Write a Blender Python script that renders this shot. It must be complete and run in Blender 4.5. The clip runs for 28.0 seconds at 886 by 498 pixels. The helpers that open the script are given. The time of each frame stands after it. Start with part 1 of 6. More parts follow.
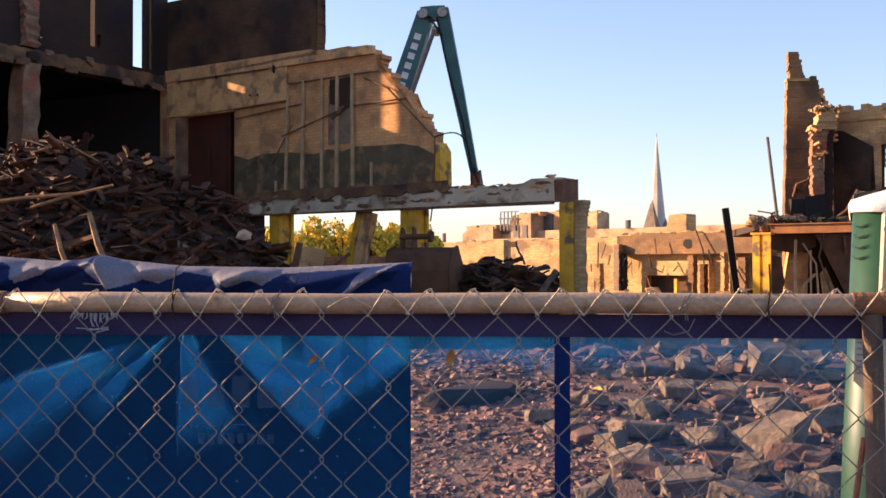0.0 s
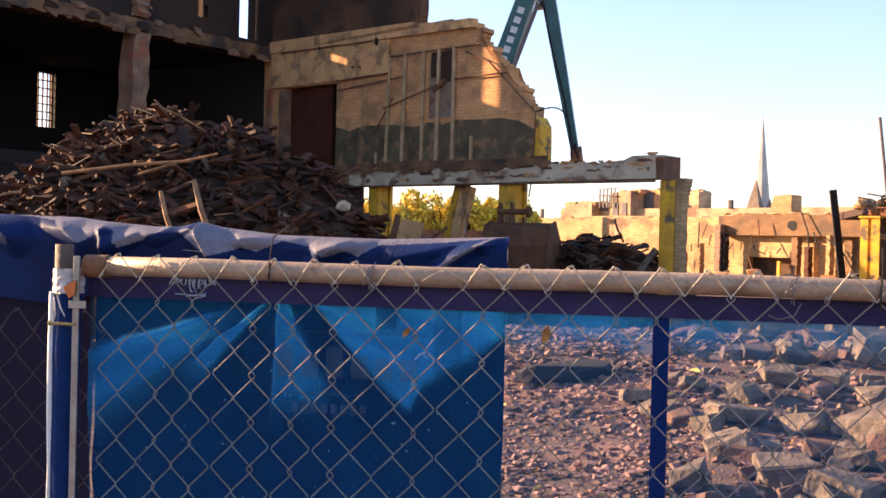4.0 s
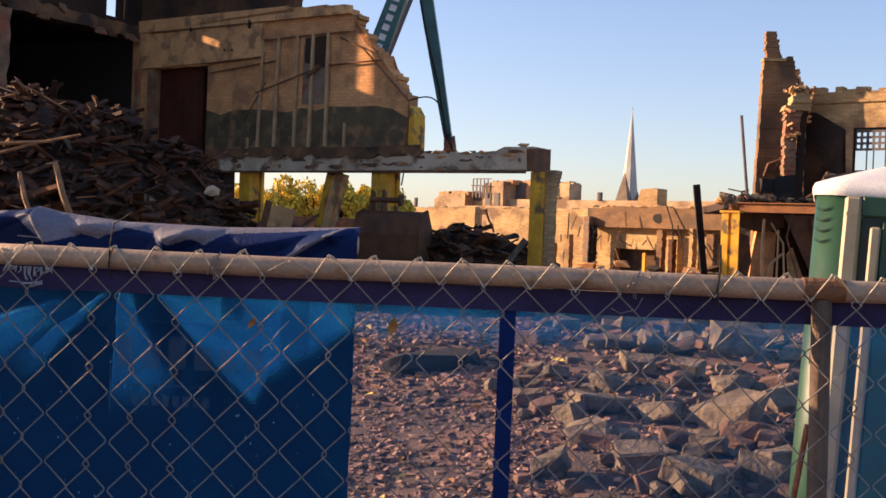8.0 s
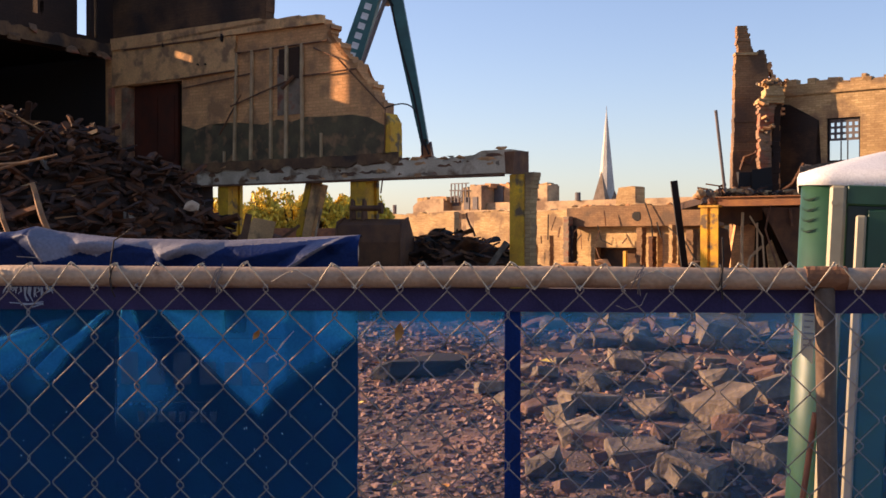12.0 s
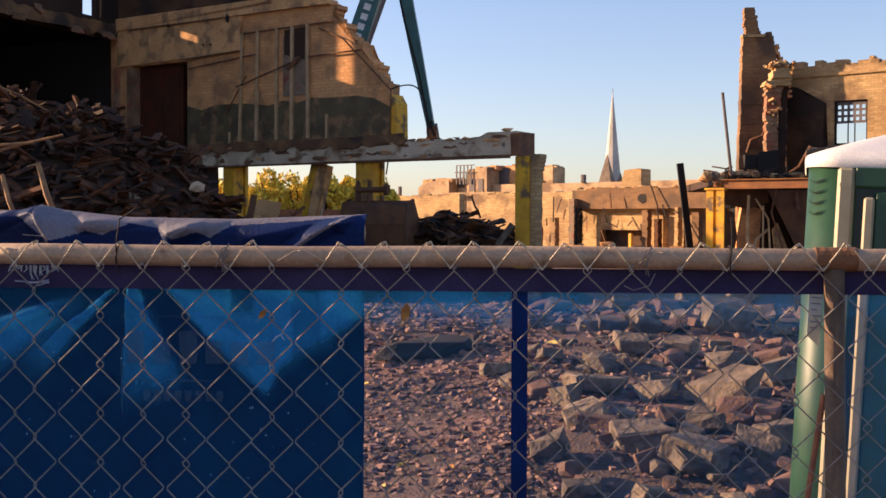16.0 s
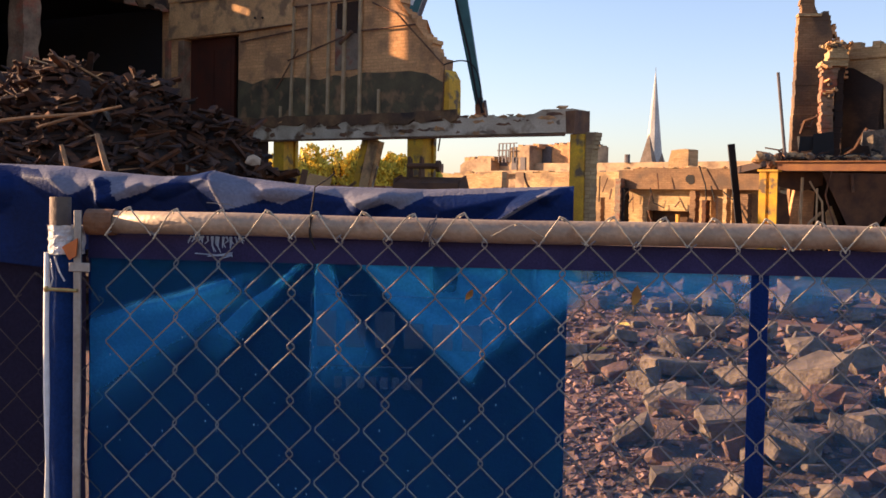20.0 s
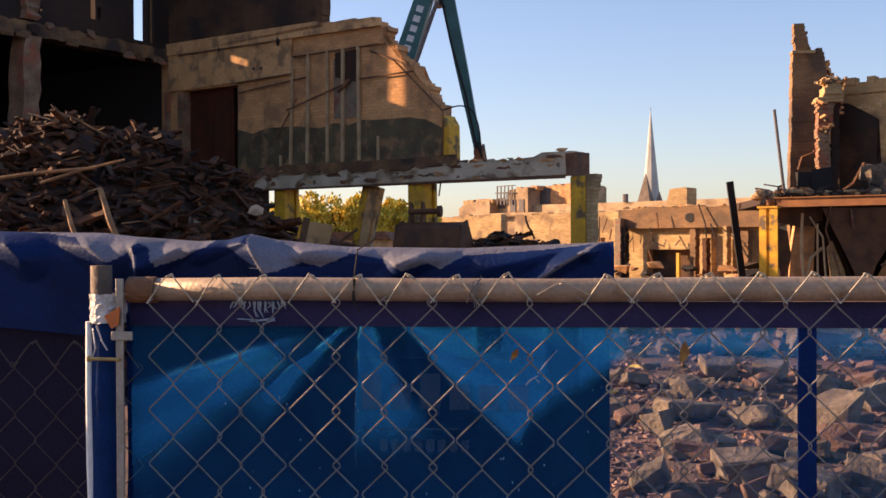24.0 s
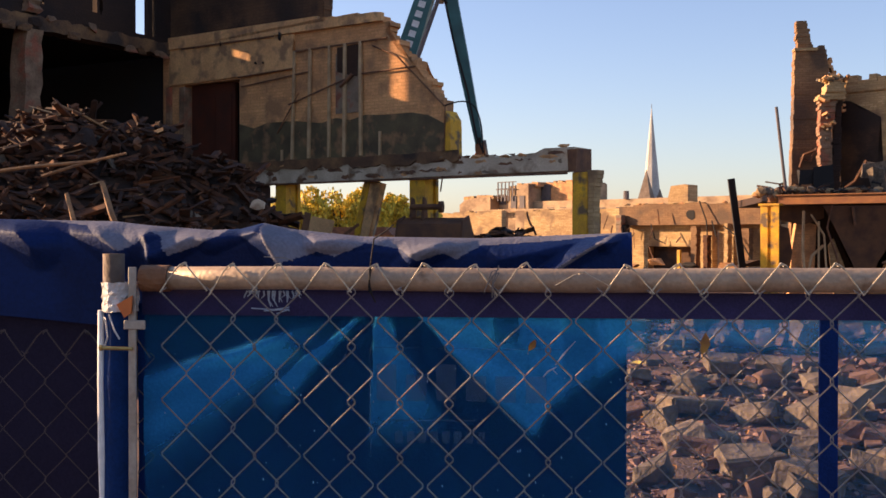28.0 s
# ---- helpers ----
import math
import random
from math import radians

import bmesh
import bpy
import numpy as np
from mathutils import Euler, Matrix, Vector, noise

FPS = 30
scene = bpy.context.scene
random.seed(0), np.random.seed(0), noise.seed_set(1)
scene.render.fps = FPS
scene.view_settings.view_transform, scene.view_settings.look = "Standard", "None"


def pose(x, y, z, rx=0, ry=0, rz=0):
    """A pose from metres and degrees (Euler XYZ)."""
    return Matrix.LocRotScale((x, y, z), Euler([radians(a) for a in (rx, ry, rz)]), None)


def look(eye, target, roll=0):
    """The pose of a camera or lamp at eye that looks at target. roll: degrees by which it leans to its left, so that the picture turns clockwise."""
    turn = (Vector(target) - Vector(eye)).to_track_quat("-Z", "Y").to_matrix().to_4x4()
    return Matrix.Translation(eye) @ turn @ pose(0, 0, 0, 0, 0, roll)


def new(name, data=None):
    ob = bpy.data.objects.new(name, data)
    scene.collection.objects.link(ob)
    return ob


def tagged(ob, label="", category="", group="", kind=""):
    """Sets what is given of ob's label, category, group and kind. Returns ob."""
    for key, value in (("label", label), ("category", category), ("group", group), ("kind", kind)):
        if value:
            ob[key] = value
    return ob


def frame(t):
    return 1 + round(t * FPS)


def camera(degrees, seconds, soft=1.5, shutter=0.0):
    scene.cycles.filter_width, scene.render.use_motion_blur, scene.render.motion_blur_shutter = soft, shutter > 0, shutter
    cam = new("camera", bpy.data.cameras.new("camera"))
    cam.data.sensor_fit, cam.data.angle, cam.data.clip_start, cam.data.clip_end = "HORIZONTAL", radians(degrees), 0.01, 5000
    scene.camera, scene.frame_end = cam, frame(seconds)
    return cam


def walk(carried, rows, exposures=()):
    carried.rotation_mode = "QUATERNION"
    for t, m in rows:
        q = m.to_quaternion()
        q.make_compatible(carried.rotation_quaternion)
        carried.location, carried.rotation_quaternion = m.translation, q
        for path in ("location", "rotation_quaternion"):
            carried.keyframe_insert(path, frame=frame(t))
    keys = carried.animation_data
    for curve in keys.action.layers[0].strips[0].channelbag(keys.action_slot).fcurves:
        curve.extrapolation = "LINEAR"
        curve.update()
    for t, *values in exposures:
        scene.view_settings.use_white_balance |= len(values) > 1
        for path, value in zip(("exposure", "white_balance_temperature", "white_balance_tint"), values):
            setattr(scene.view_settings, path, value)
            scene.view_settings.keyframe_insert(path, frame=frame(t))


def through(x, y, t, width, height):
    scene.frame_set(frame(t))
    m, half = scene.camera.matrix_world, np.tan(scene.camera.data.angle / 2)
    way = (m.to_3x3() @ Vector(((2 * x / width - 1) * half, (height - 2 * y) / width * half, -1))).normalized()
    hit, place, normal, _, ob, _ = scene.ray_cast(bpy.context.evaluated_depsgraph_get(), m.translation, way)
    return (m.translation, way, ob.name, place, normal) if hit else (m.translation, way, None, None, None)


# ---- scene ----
cam = camera(42.8, 28.0, soft=1.6)
METRES, EYE, TILT, LEAN, TURN = 8.0, 1.5, 0.0, 0.0, 0.0
PATH = [
    (0, (0.228, -1.901, 1.894), (-0.018, 0.083, 1.928), -0.1),
    (0.5, (0.243, -1.901, 1.89), (0.007, 0.085, 1.904), -0.9),
    (1, (0.241, -1.899, 1.891), (-0.019, 0.084, 1.89), -0.7),
    (1.5, (0.235, -1.901, 1.887), (-0.044, 0.079, 1.868), 0.8),
    (2, (0.23, -1.894, 1.893), (-0.069, 0.083, 1.853), 3.7),
    (2.5, (0.221, -1.873, 1.869), (-0.193, 0.082, 1.792), 5.3),
    (3, (0.216, -1.862, 1.863), (-0.214, 0.085, 1.714), 5.6),
    (3.5, (0.21, -1.853, 1.866), (-0.212, 0.095, 1.697), 4.6),
    (4, (0.224, -1.873, 1.894), (-0.191, 0.083, 1.881), 1.4),
    (4.5, (0.239, -1.868, 1.902), (-0.05, 0.111, 1.92), -0.6),
    (6.5, (0.233, -1.87, 1.9), (-0.079, 0.105, 1.912), 1.5),
    (7, (0.228, -1.86, 1.897), (-0.079, 0.117, 1.909), 1.9),
    (7.5, (0.25, -1.87, 1.902), (-0.078, 0.103, 1.909), 0.7),
    (8, (0.263, -1.848, 1.9), (0.069, 0.142, 1.873), 2.3),
    (8.5, (0.257, -1.845, 1.898), (0.131, 0.151, 1.847), 4.7),
    (9, (0.267, -1.854, 1.9), (0.126, 0.141, 1.853), 3.1),
    (9.5, (0.263, -1.861, 1.898), (0.119, 0.133, 1.857), 1.3),
    (10, (0.269, -1.861, 1.901), (0.114, 0.132, 1.865), 0.3),
    (10.5, (0.258, -1.853, 1.903), (0.093, 0.14, 1.873), 0.0),
    (11, (0.253, -1.852, 1.903), (0.064, 0.139, 1.881), -0.1),
    (11.5, (0.241, -1.85, 1.897), (0.071, 0.143, 1.882), -0.6),
    (12, (0.226, -1.852, 1.896), (0.067, 0.141, 1.88), -0.0),
    (12.5, (0.233, -1.865, 1.895), (0.078, 0.129, 1.858), -0.7),
    (14.5, (0.228, -1.85, 1.897), (0.091, 0.145, 1.856), 1.0),
    (15, (0.222, -1.85, 1.895), (0.079, 0.145, 1.851), 0.9),
    (15.5, (0.225, -1.847, 1.894), (0.071, 0.147, 1.848), 0.4),
    (16, (0.222, -1.842, 1.892), (0.054, 0.15, 1.844), 0.2),
    (16.5, (0.226, -1.845, 1.893), (0.044, 0.146, 1.832), 0.1),
    (17, (0.228, -1.855, 1.888), (0.043, 0.136, 1.821), 0.6),
    (17.5, (0.211, -1.853, 1.889), (0.021, 0.137, 1.819), 1.5),
    (18, (0.18, -1.867, 1.886), (-0.025, 0.121, 1.813), 0.7),
    (18.5, (0.131, -1.878, 1.887), (-0.083, 0.109, 1.804), 0.8),
    (19, (0.1, -1.8, 1.89), (-0.101, 0.189, 1.814), 0.9),
    (19.5, (0.042, -1.697, 1.874), (-0.259, 0.278, 1.79), 3.0),
    (20, (-0.083, -1.679, 1.88), (-0.316, 0.305, 1.792), 1.1),
    (20.5, (-0.14, -1.682, 1.899), (-0.299, 0.31, 1.816), 0.7),
    (21, (-0.115, -1.659, 1.905), (-0.283, 0.333, 1.85), -0.6),
    (21.5, (-0.117, -1.683, 1.904), (-0.276, 0.31, 1.88), 1.3),
    (23.5, (-0.141, -1.674, 1.897), (-0.336, 0.316, 1.874), -0.6),
    (24, (-0.15, -1.682, 1.905), (-0.383, 0.305, 1.894), -0.3),
    (24.5, (-0.148, -1.681, 1.91), (-0.408, 0.302, 1.924), -0.2),
    (25, (-0.144, -1.683, 1.91), (-0.409, 0.299, 1.942), 0.0),
    (25.5, (-0.142, -1.679, 1.907), (-0.402, 0.304, 1.947), -0.2),
    (26, (-0.144, -1.673, 1.905), (-0.393, 0.311, 1.939), 0.3),
    (26.5, (-0.15, -1.672, 1.904), (-0.391, 0.313, 1.932), 0.5),
    (27, (-0.164, -1.663, 1.899), (-0.401, 0.323, 1.918), 0.3),
    (27.5, (-0.181, -1.668, 1.895), (-0.409, 0.319, 1.891), 0.5),
    (28, (-0.178, -1.664, 1.895), (-0.411, 0.322, 1.877), -0.0),
]
EXPOSURES = [(t, e + 0.40, 7150, 30) for t, e in ((0.0, 1.05), (1.0, 0.82), (1.8, 0.88), (2.5, 1.10), (3.2, 1.14), (4.0, 1.45), (4.5, 1.30), (7.0, 0.90), (8.0, 0.74), (12.0, 0.68), (18.0, 0.74), (19.0, 0.92), (20.0, 0.90), (21.0, 0.90), (24.0, 0.70), (28.0, 0.70))]
walk(cam, [(t, look(eye, target, roll)) for t, eye, target, roll in PATH], EXPOSURES)

# ---- world, sun ----
SUN_EL = radians(17.0)
SUN_X, SUN_Y = -0.985, 0.172          # level direction towards the sun
world = bpy.data.worlds.new("world")
scene.world = world
world.use_nodes = True
wn = world.node_tree.nodes
sky = wn.new("ShaderNodeTexSky")
sky.sky_type, sky.sun_disc = "NISHITA", False
sky.sun_elevation, sky.sun_rotation = SUN_EL, math.atan2(SUN_X, SUN_Y)
sky.air_density, sky.dust_density, sky.ozone_density = 1.0, 0.7, 3.4
wn["Background"].inputs["Strength"].default_value = 0.104
world.node_tree.links.new(sky.outputs[0], wn["Background"].inputs["Color"])
sun = new("sun", bpy.data.lights.new("sun", "SUN"))
sun.data.energy, sun.data.angle, sun.data.color = 5.0, radians(0.5), (1.0, 0.76, 0.45)
sun.matrix_world = look((SUN_X * 60, SUN_Y * 60, 60 * math.tan(SUN_EL)), (0, 0, 0))


# ---- materials ----
def mat(name, base, dark=None, scale=4.0, rough=0.8, bump=0.3, metal=0.0, fine=40.0, third=None, third_scale=1.2, third_amount=0.5,
        bricks=None, vary=0.0, space="object"):
    """A procedural surface: two colours mixed by coarse and fine noise, an optional third in larger stains, optional brick courses."""
    m = bpy.data.materials.new(name)
    m.use_nodes = True
    nt = m.node_tree
    n, l = nt.nodes, nt.links
    bsdf = n["Principled BSDF"]
    co = n.new("ShaderNodeTexCoord").outputs["Object"] if space == "object" else n.new("ShaderNodeNewGeometry").outputs["Position"]
    dark = dark or tuple(c * 0.6 for c in base)

    def noise_tex(s, detail=5.0):
        t = n.new("ShaderNodeTexNoise")
        t.inputs["Scale"].default_value, t.inputs["Detail"].default_value = s, detail
        l.new(co, t.inputs["Vector"])
        return t.outputs["Fac"]

    def ramp(fac, a, b):
        r = n.new("ShaderNodeMapRange")
        r.inputs["From Min"].default_value, r.inputs["From Max"].default_value = a, b
        l.new(fac, r.inputs["Value"])
        return r.outputs["Result"]

    def mix(fac, a, b, kind="MIX"):
        x = n.new("ShaderNodeMix")
        x.data_type, x.blend_type = "RGBA", kind
        for sock, v in ((x.inputs[0], fac), (x.inputs[6], a), (x.inputs[7], b)):
            if hasattr(v, "is_output"):
                l.new(v, sock)
            else:
                sock.default_value = v if isinstance(v, float) else (*v, 1.0)
        return x.outputs[2]

    coarse, grain = noise_tex(scale), noise_tex(fine, 8.0)
    col = mix(ramp(coarse, 0.35, 0.68), dark, base)
    height = grain
    if bricks:
        c2, mortar, bw, bh, amount = bricks
        sep, com = n.new("ShaderNodeSeparateXYZ"), n.new("ShaderNodeCombineXYZ")
        l.new(co, sep.inputs[0])
        l.new(sep.outputs["X"], com.inputs["X"])
        l.new(sep.outputs["Z"], com.inputs["Y"])
        bt = n.new("ShaderNodeTexBrick")
        bt.inputs["Scale"].default_value, bt.inputs["Mortar Size"].default_value = 1.0, 0.008
        bt.inputs["Brick Width"].default_value, bt.inputs["Row Height"].default_value = bw, bh
        bt.inputs["Color1"].default_value, bt.inputs["Color2"].default_value = (1, 1, 1, 1), (*c2, 1)
        bt.inputs["Mortar"].default_value = (*mortar, 1)
        l.new(com.outputs[0], bt.inputs["Vector"])
        col = mix(amount, col, bt.outputs["Color"], "MULTIPLY")
    if third:
        col = mix(ramp(noise_tex(third_scale, 7.0), 0.62 - 0.25 * third_amount, 0.72 - 0.2 * third_amount), col, third)
    col = mix(0.45, col, mix(ramp(grain, 0.2, 0.8), (0.45, 0.45, 0.45), (1.35, 1.35, 1.35)), "MULTIPLY")
    if vary:
        oi = n.new("ShaderNodeObjectInfo")
        geo = n.new("ShaderNodeNewGeometry")
        add = n.new("ShaderNodeMath")
        add.operation = "ADD"
        l.new(oi.outputs["Random"], add.inputs[0])
        l.new(geo.outputs["Random Per Island"], add.inputs[1])
        fr = n.new("ShaderNodeMath")
        fr.operation = "FRACT"
        l.new(add.outputs[0], fr.inputs[0])
        lo, hi = 1 - vary, 1 + vary
        col = mix(1.0, col, mix(fr.outputs[0], (lo, lo, lo), (hi, hi * 0.97, hi * 0.93)), "MULTIPLY")
    l.new(col, bsdf.inputs["Base Color"])
    bsdf.inputs["Roughness"].default_value, bsdf.inputs["Metallic"].default_value = rough, metal
    rr = n.new("ShaderNodeMapRange")
    rr.inputs["To Min"].default_value, rr.inputs["To Max"].default_value = max(0.05, rough - 0.15), min(1.0, rough + 0.12)
    l.new(coarse, rr.inputs["Value"])
    l.new(rr.outputs["Result"], bsdf.inputs["Roughness"])
    if bump:
        b = n.new("ShaderNodeBump")
        b.inputs["Strength"].default_value, b.inputs["Distance"].default_value = bump, 0.02
        l.new(height, b.inputs["Height"])
        l.new(b.outputs[0], bsdf.inputs["Normal"])
    return m


def cloth_mat(name, base, see, through, rough=0.7, bunched=None):
    """Woven screen cloth: part of it open weave that lets the view through, the rest diffuse and translucent."""
    m = mat(name, base, tuple(c * 0.8 for c in base), scale=7.0, rough=rough, bump=0.15, fine=220.0, space="world")
    nt = m.node_tree
    n, l = nt.nodes, nt.links
    bsdf, out = n["Principled BSDF"], n["Material Output"]
    bsdf.inputs["Specular IOR Level"].default_value = 0.06
    tl, tp = n.new("ShaderNodeBsdfTranslucent"), n.new("ShaderNodeBsdfTransparent")
    tl.inputs["Color"].default_value = (*through, 1)
    m1, m2 = n.new("ShaderNodeMixShader"), n.new("ShaderNodeMixShader")
    m1.inputs[0].default_value = 0.35
    l.new(bsdf.outputs[0], m1.inputs[1])
    l.new(tl.outputs[0], m1.inputs[2])
    nz = n.new("ShaderNodeTexNoise")
    nz.inputs["Scale"].default_value = 14.0
    geo = n.new("ShaderNodeNewGeometry")
    l.new(geo.outputs["Position"], nz.inputs["Vector"])
    r = n.new("ShaderNodeMapRange")
    r.inputs["To Min"].default_value, r.inputs["To Max"].default_value = max(0.0, see - 0.06), max(0.0, see + 0.06)
    l.new(nz.outputs["Fac"], r.inputs["Value"])
    if bunched is None:
        l.new(r.outputs[0], m2.inputs[0])
    else:                             # where the cloth is bunched its weave closes
        at, g = n.new("ShaderNodeAttribute"), n.new("ShaderNodeMix")
        at.attribute_name = "gather"
        l.new(at.outputs["Fac"], g.inputs[0])
        l.new(r.outputs[0], g.inputs[2])
        g.inputs[3].default_value = bunched
        l.new(g.outputs[0], m2.inputs[0])
    l.new(m1.outputs[0], m2.inputs[1])
    l.new(tp.outputs[0], m2.inputs[2])
    l.new(m2.outputs[0], out.inputs["Surface"])
    return m


M_ground = mat("rubble_earth", (0.135, 0.087, 0.068), (0.055, 0.036, 0.029), scale=2.5, rough=0.95, bump=1.0, fine=45, third=(0.20, 0.10, 0.07), third_scale=0.8, space="world")
M_gravel = mat("gravel", (0.30, 0.175, 0.135), (0.13, 0.075, 0.06), scale=9, rough=0.95, bump=0.5, vary=0.6)
M_rock = mat("concrete_chunk", (0.215, 0.16, 0.11), (0.08, 0.058, 0.042), scale=7, rough=0.92, bump=0.9, fine=28, vary=0.3, space="world")
M_brickw = mat("soiled_brick", (0.84, 0.42, 0.175), (0.66, 0.31, 0.125), scale=1.1, rough=0.92, bump=0.7, fine=22,
               third=(0.40, 0.195, 0.085), third_scale=1.7, third_amount=0.5, bricks=((0.78, 0.74, 0.7), (0.72, 0.68, 0.6), 0.215, 0.075, 0.75))
# colour takes in both soot and the shade these walls stand in
M_upper = mat("sooty_shade_brick", (0.062, 0.027, 0.012), (0.022, 0.010, 0.006), scale=0.9, rough=0.95, bump=0.5, fine=18,
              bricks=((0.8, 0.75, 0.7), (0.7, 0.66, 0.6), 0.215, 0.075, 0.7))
M_band = mat("stained_plaster_band", (0.82, 0.44, 0.18), (0.64, 0.325, 0.13), scale=1.6, rough=0.9, bump=0.4, fine=26, third=(0.34, 0.18, 0.085), third_scale=2.4, third_amount=0.45)
M_sootband = mat("scorched_plaster", (0.27, 0.135, 0.055), (0.11, 0.052, 0.025), scale=1.8, rough=0.92, bump=0.8, fine=16, third=(0.05, 0.03, 0.02), third_scale=1.3, third_amount=0.45)
M_brickpier = mat("plastered_brick_pier", (0.34, 0.20, 0.115), (0.16, 0.085, 0.045), scale=2.5, rough=0.92, bump=0.8, fine=20, third=(0.34, 0.10, 0.05), third_scale=2.2, third_amount=0.5)
# dark brick for soot, and for shade painted on a wall and an opening
M_sootshade = mat("soot_and_shade_brick", (0.16, 0.075, 0.032), (0.035, 0.017, 0.009), scale=0.8, rough=0.95, bump=0.6, fine=18, third=(0.025, 0.014, 0.009), third_scale=1.1, third_amount=0.4,
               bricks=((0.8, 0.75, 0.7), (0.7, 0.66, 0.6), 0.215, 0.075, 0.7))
M_bucket = mat("dark_rusty_steel", (0.19, 0.078, 0.030), (0.09, 0.036, 0.016), scale=3.0, rough=0.8, bump=0.4, metal=0.2, fine=50)
M_green = mat("faded_green_paint", (0.15, 0.112, 0.052), (0.075, 0.052, 0.026), scale=2.2, rough=0.85, bump=0.5, third=(0.30, 0.155, 0.07), third_scale=2.6, third_amount=0.45)
M_beam = mat("peeling_white_paint", (0.66, 0.53, 0.38), (0.48, 0.36, 0.24), scale=2.0, rough=0.8, bump=0.5, third=(0.20, 0.105, 0.05), third_scale=2.2, third_amount=0.45)
M_pier = mat("grimy_plaster", (0.33, 0.25, 0.17), (0.17, 0.11, 0.07), scale=3.0, rough=0.9, bump=0.6, third=(0.26, 0.09, 0.05), third_scale=3.0, third_amount=0.4)
M_shaft = mat("shaft_brick", (0.34, 0.185, 0.085), (0.20, 0.105, 0.05), scale=1.2, rough=0.93, bump=0.6, fine=18, third=(0.12, 0.07, 0.04), third_scale=0.9, third_amount=0.4, bricks=((0.75, 0.7, 0.65), (0.6, 0.55, 0.5), 0.215, 0.075, 0.8))
M_pole = mat("dull_timber_pole", (0.38, 0.185, 0.07), (0.18, 0.09, 0.045), scale=6, rough=0.85, bump=0.3)
M_yellow = mat("chipped_yellow_paint", (0.85, 0.45, 0.02), (0.62, 0.29, 0.02), scale=3.0, rough=0.7, bump=0.4, third=(0.17, 0.10, 0.05), third_scale=3.5, third_amount=0.3)
M_rust = mat("rusty_steel", (0.26, 0.115, 0.05), (0.12, 0.052, 0.03), scale=4.0, rough=0.85, bump=0.5, metal=0.1, fine=60)
M_orust = mat("orange_rust", (0.42, 0.17, 0.055), (0.26, 0.10, 0.04), scale=3.0, rough=0.85, bump=0.4, fine=50)
# near-black colour holds the shade of rooms and of the space below the deck
M_dark = mat("shade_black_interior", (0.016, 0.009, 0.006), (0.008, 0.005, 0.004), scale=1.2, rough=0.95, bump=0.3)
M_door = mat("dark_red_door", (0.11, 0.020, 0.005), (0.06, 0.012, 0.004), scale=2.5, rough=0.7, bump=0.2)
M_sun_brick = mat("pale_brick", (0.66, 0.44, 0.21), (0.44, 0.265, 0.12), scale=0.9, rough=0.92, bump=0.5, fine=14,
                  third=(0.23, 0.135, 0.07), third_scale=1.1, third_amount=0.42, bricks=((0.66, 0.6, 0.52), (0.62, 0.56, 0.48), 0.215, 0.075, 0.85))
M_far_brick = mat("far_brick", (0.60, 0.40, 0.22), (0.38, 0.235, 0.13), scale=0.8, rough=0.95, bump=0.3, fine=5, third=(0.22, 0.13, 0.075), third_scale=0.7, third_amount=0.4)
M_stone = mat("pale_spire_stone", (0.62, 0.58, 0.50), (0.5, 0.46, 0.4), scale=0.3, rough=0.9, bump=0.1, fine=3)
M_gablet = mat("brown_spire_stone", (0.36, 0.26, 0.18), (0.22, 0.15, 0.10), scale=0.6, rough=0.9, bump=0.1, fine=4)
M_slate = mat("slate", (0.16, 0.13, 0.12), (0.10, 0.08, 0.08), scale=0.5, rough=0.8, bump=0.1, fine=4)
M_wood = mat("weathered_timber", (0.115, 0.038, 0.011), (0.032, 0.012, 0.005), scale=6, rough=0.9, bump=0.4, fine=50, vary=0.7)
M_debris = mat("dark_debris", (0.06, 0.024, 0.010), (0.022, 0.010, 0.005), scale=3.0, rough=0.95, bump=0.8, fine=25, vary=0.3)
M_batten = mat("pale_batten", (0.58, 0.38, 0.20), (0.42, 0.26, 0.13), scale=4, rough=0.85, bump=0.3, fine=50)
M_steel = mat("galvanised_steel", (0.42, 0.38, 0.33), (0.30, 0.25, 0.2), scale=12, rough=0.5, bump=0.1, metal=0.55, fine=120, third=(0.20, 0.12, 0.07), third_scale=9, third_amount=0.05)
# wire colour kept dark for the shade below the knuckles
M_wire = mat("shade_toned_wire", (0.25, 0.215, 0.19), (0.16, 0.135, 0.12), scale=30, rough=0.55, bump=0.1, metal=0.3, fine=300)
# darkest copy of the wire, for the rear mesh standing in shade
M_dullwire = mat("rear_shade_wire", (0.10, 0.075, 0.065), (0.06, 0.045, 0.04), scale=30, rough=0.8, bump=0.1, metal=0.1, fine=300)
# brighter copy of the wire colour, for knuckles in the sun
M_knuckle = mat("sunlit_knuckle_wire", (0.62, 0.52, 0.36), (0.38, 0.30, 0.21), scale=30, rough=0.45, bump=0.1, metal=0.3, fine=300)
M_rail = mat("weathered_pipe", (0.50, 0.36, 0.24), (0.36, 0.25, 0.165), scale=9, rough=0.6, bump=0.12, metal=0.25, fine=140, third=(0.24, 0.14, 0.08), third_scale=14, third_amount=0.0)
M_teal = mat("teal_paint", (0.035, 0.145, 0.135), (0.02, 0.085, 0.08), scale=2, rough=0.5, bump=0.1, metal=0.1)
M_white = mat("white_paint", (0.75, 0.74, 0.70), (0.62, 0.6, 0.55), scale=4, rough=0.6, bump=0.1)
# black for charred timber and cables, and for shade painted in openings
M_black = mat("char_and_shade_black", (0.016, 0.011, 0.009), (0.008, 0.006, 0.005), scale=5, rough=0.9, bump=0.6)
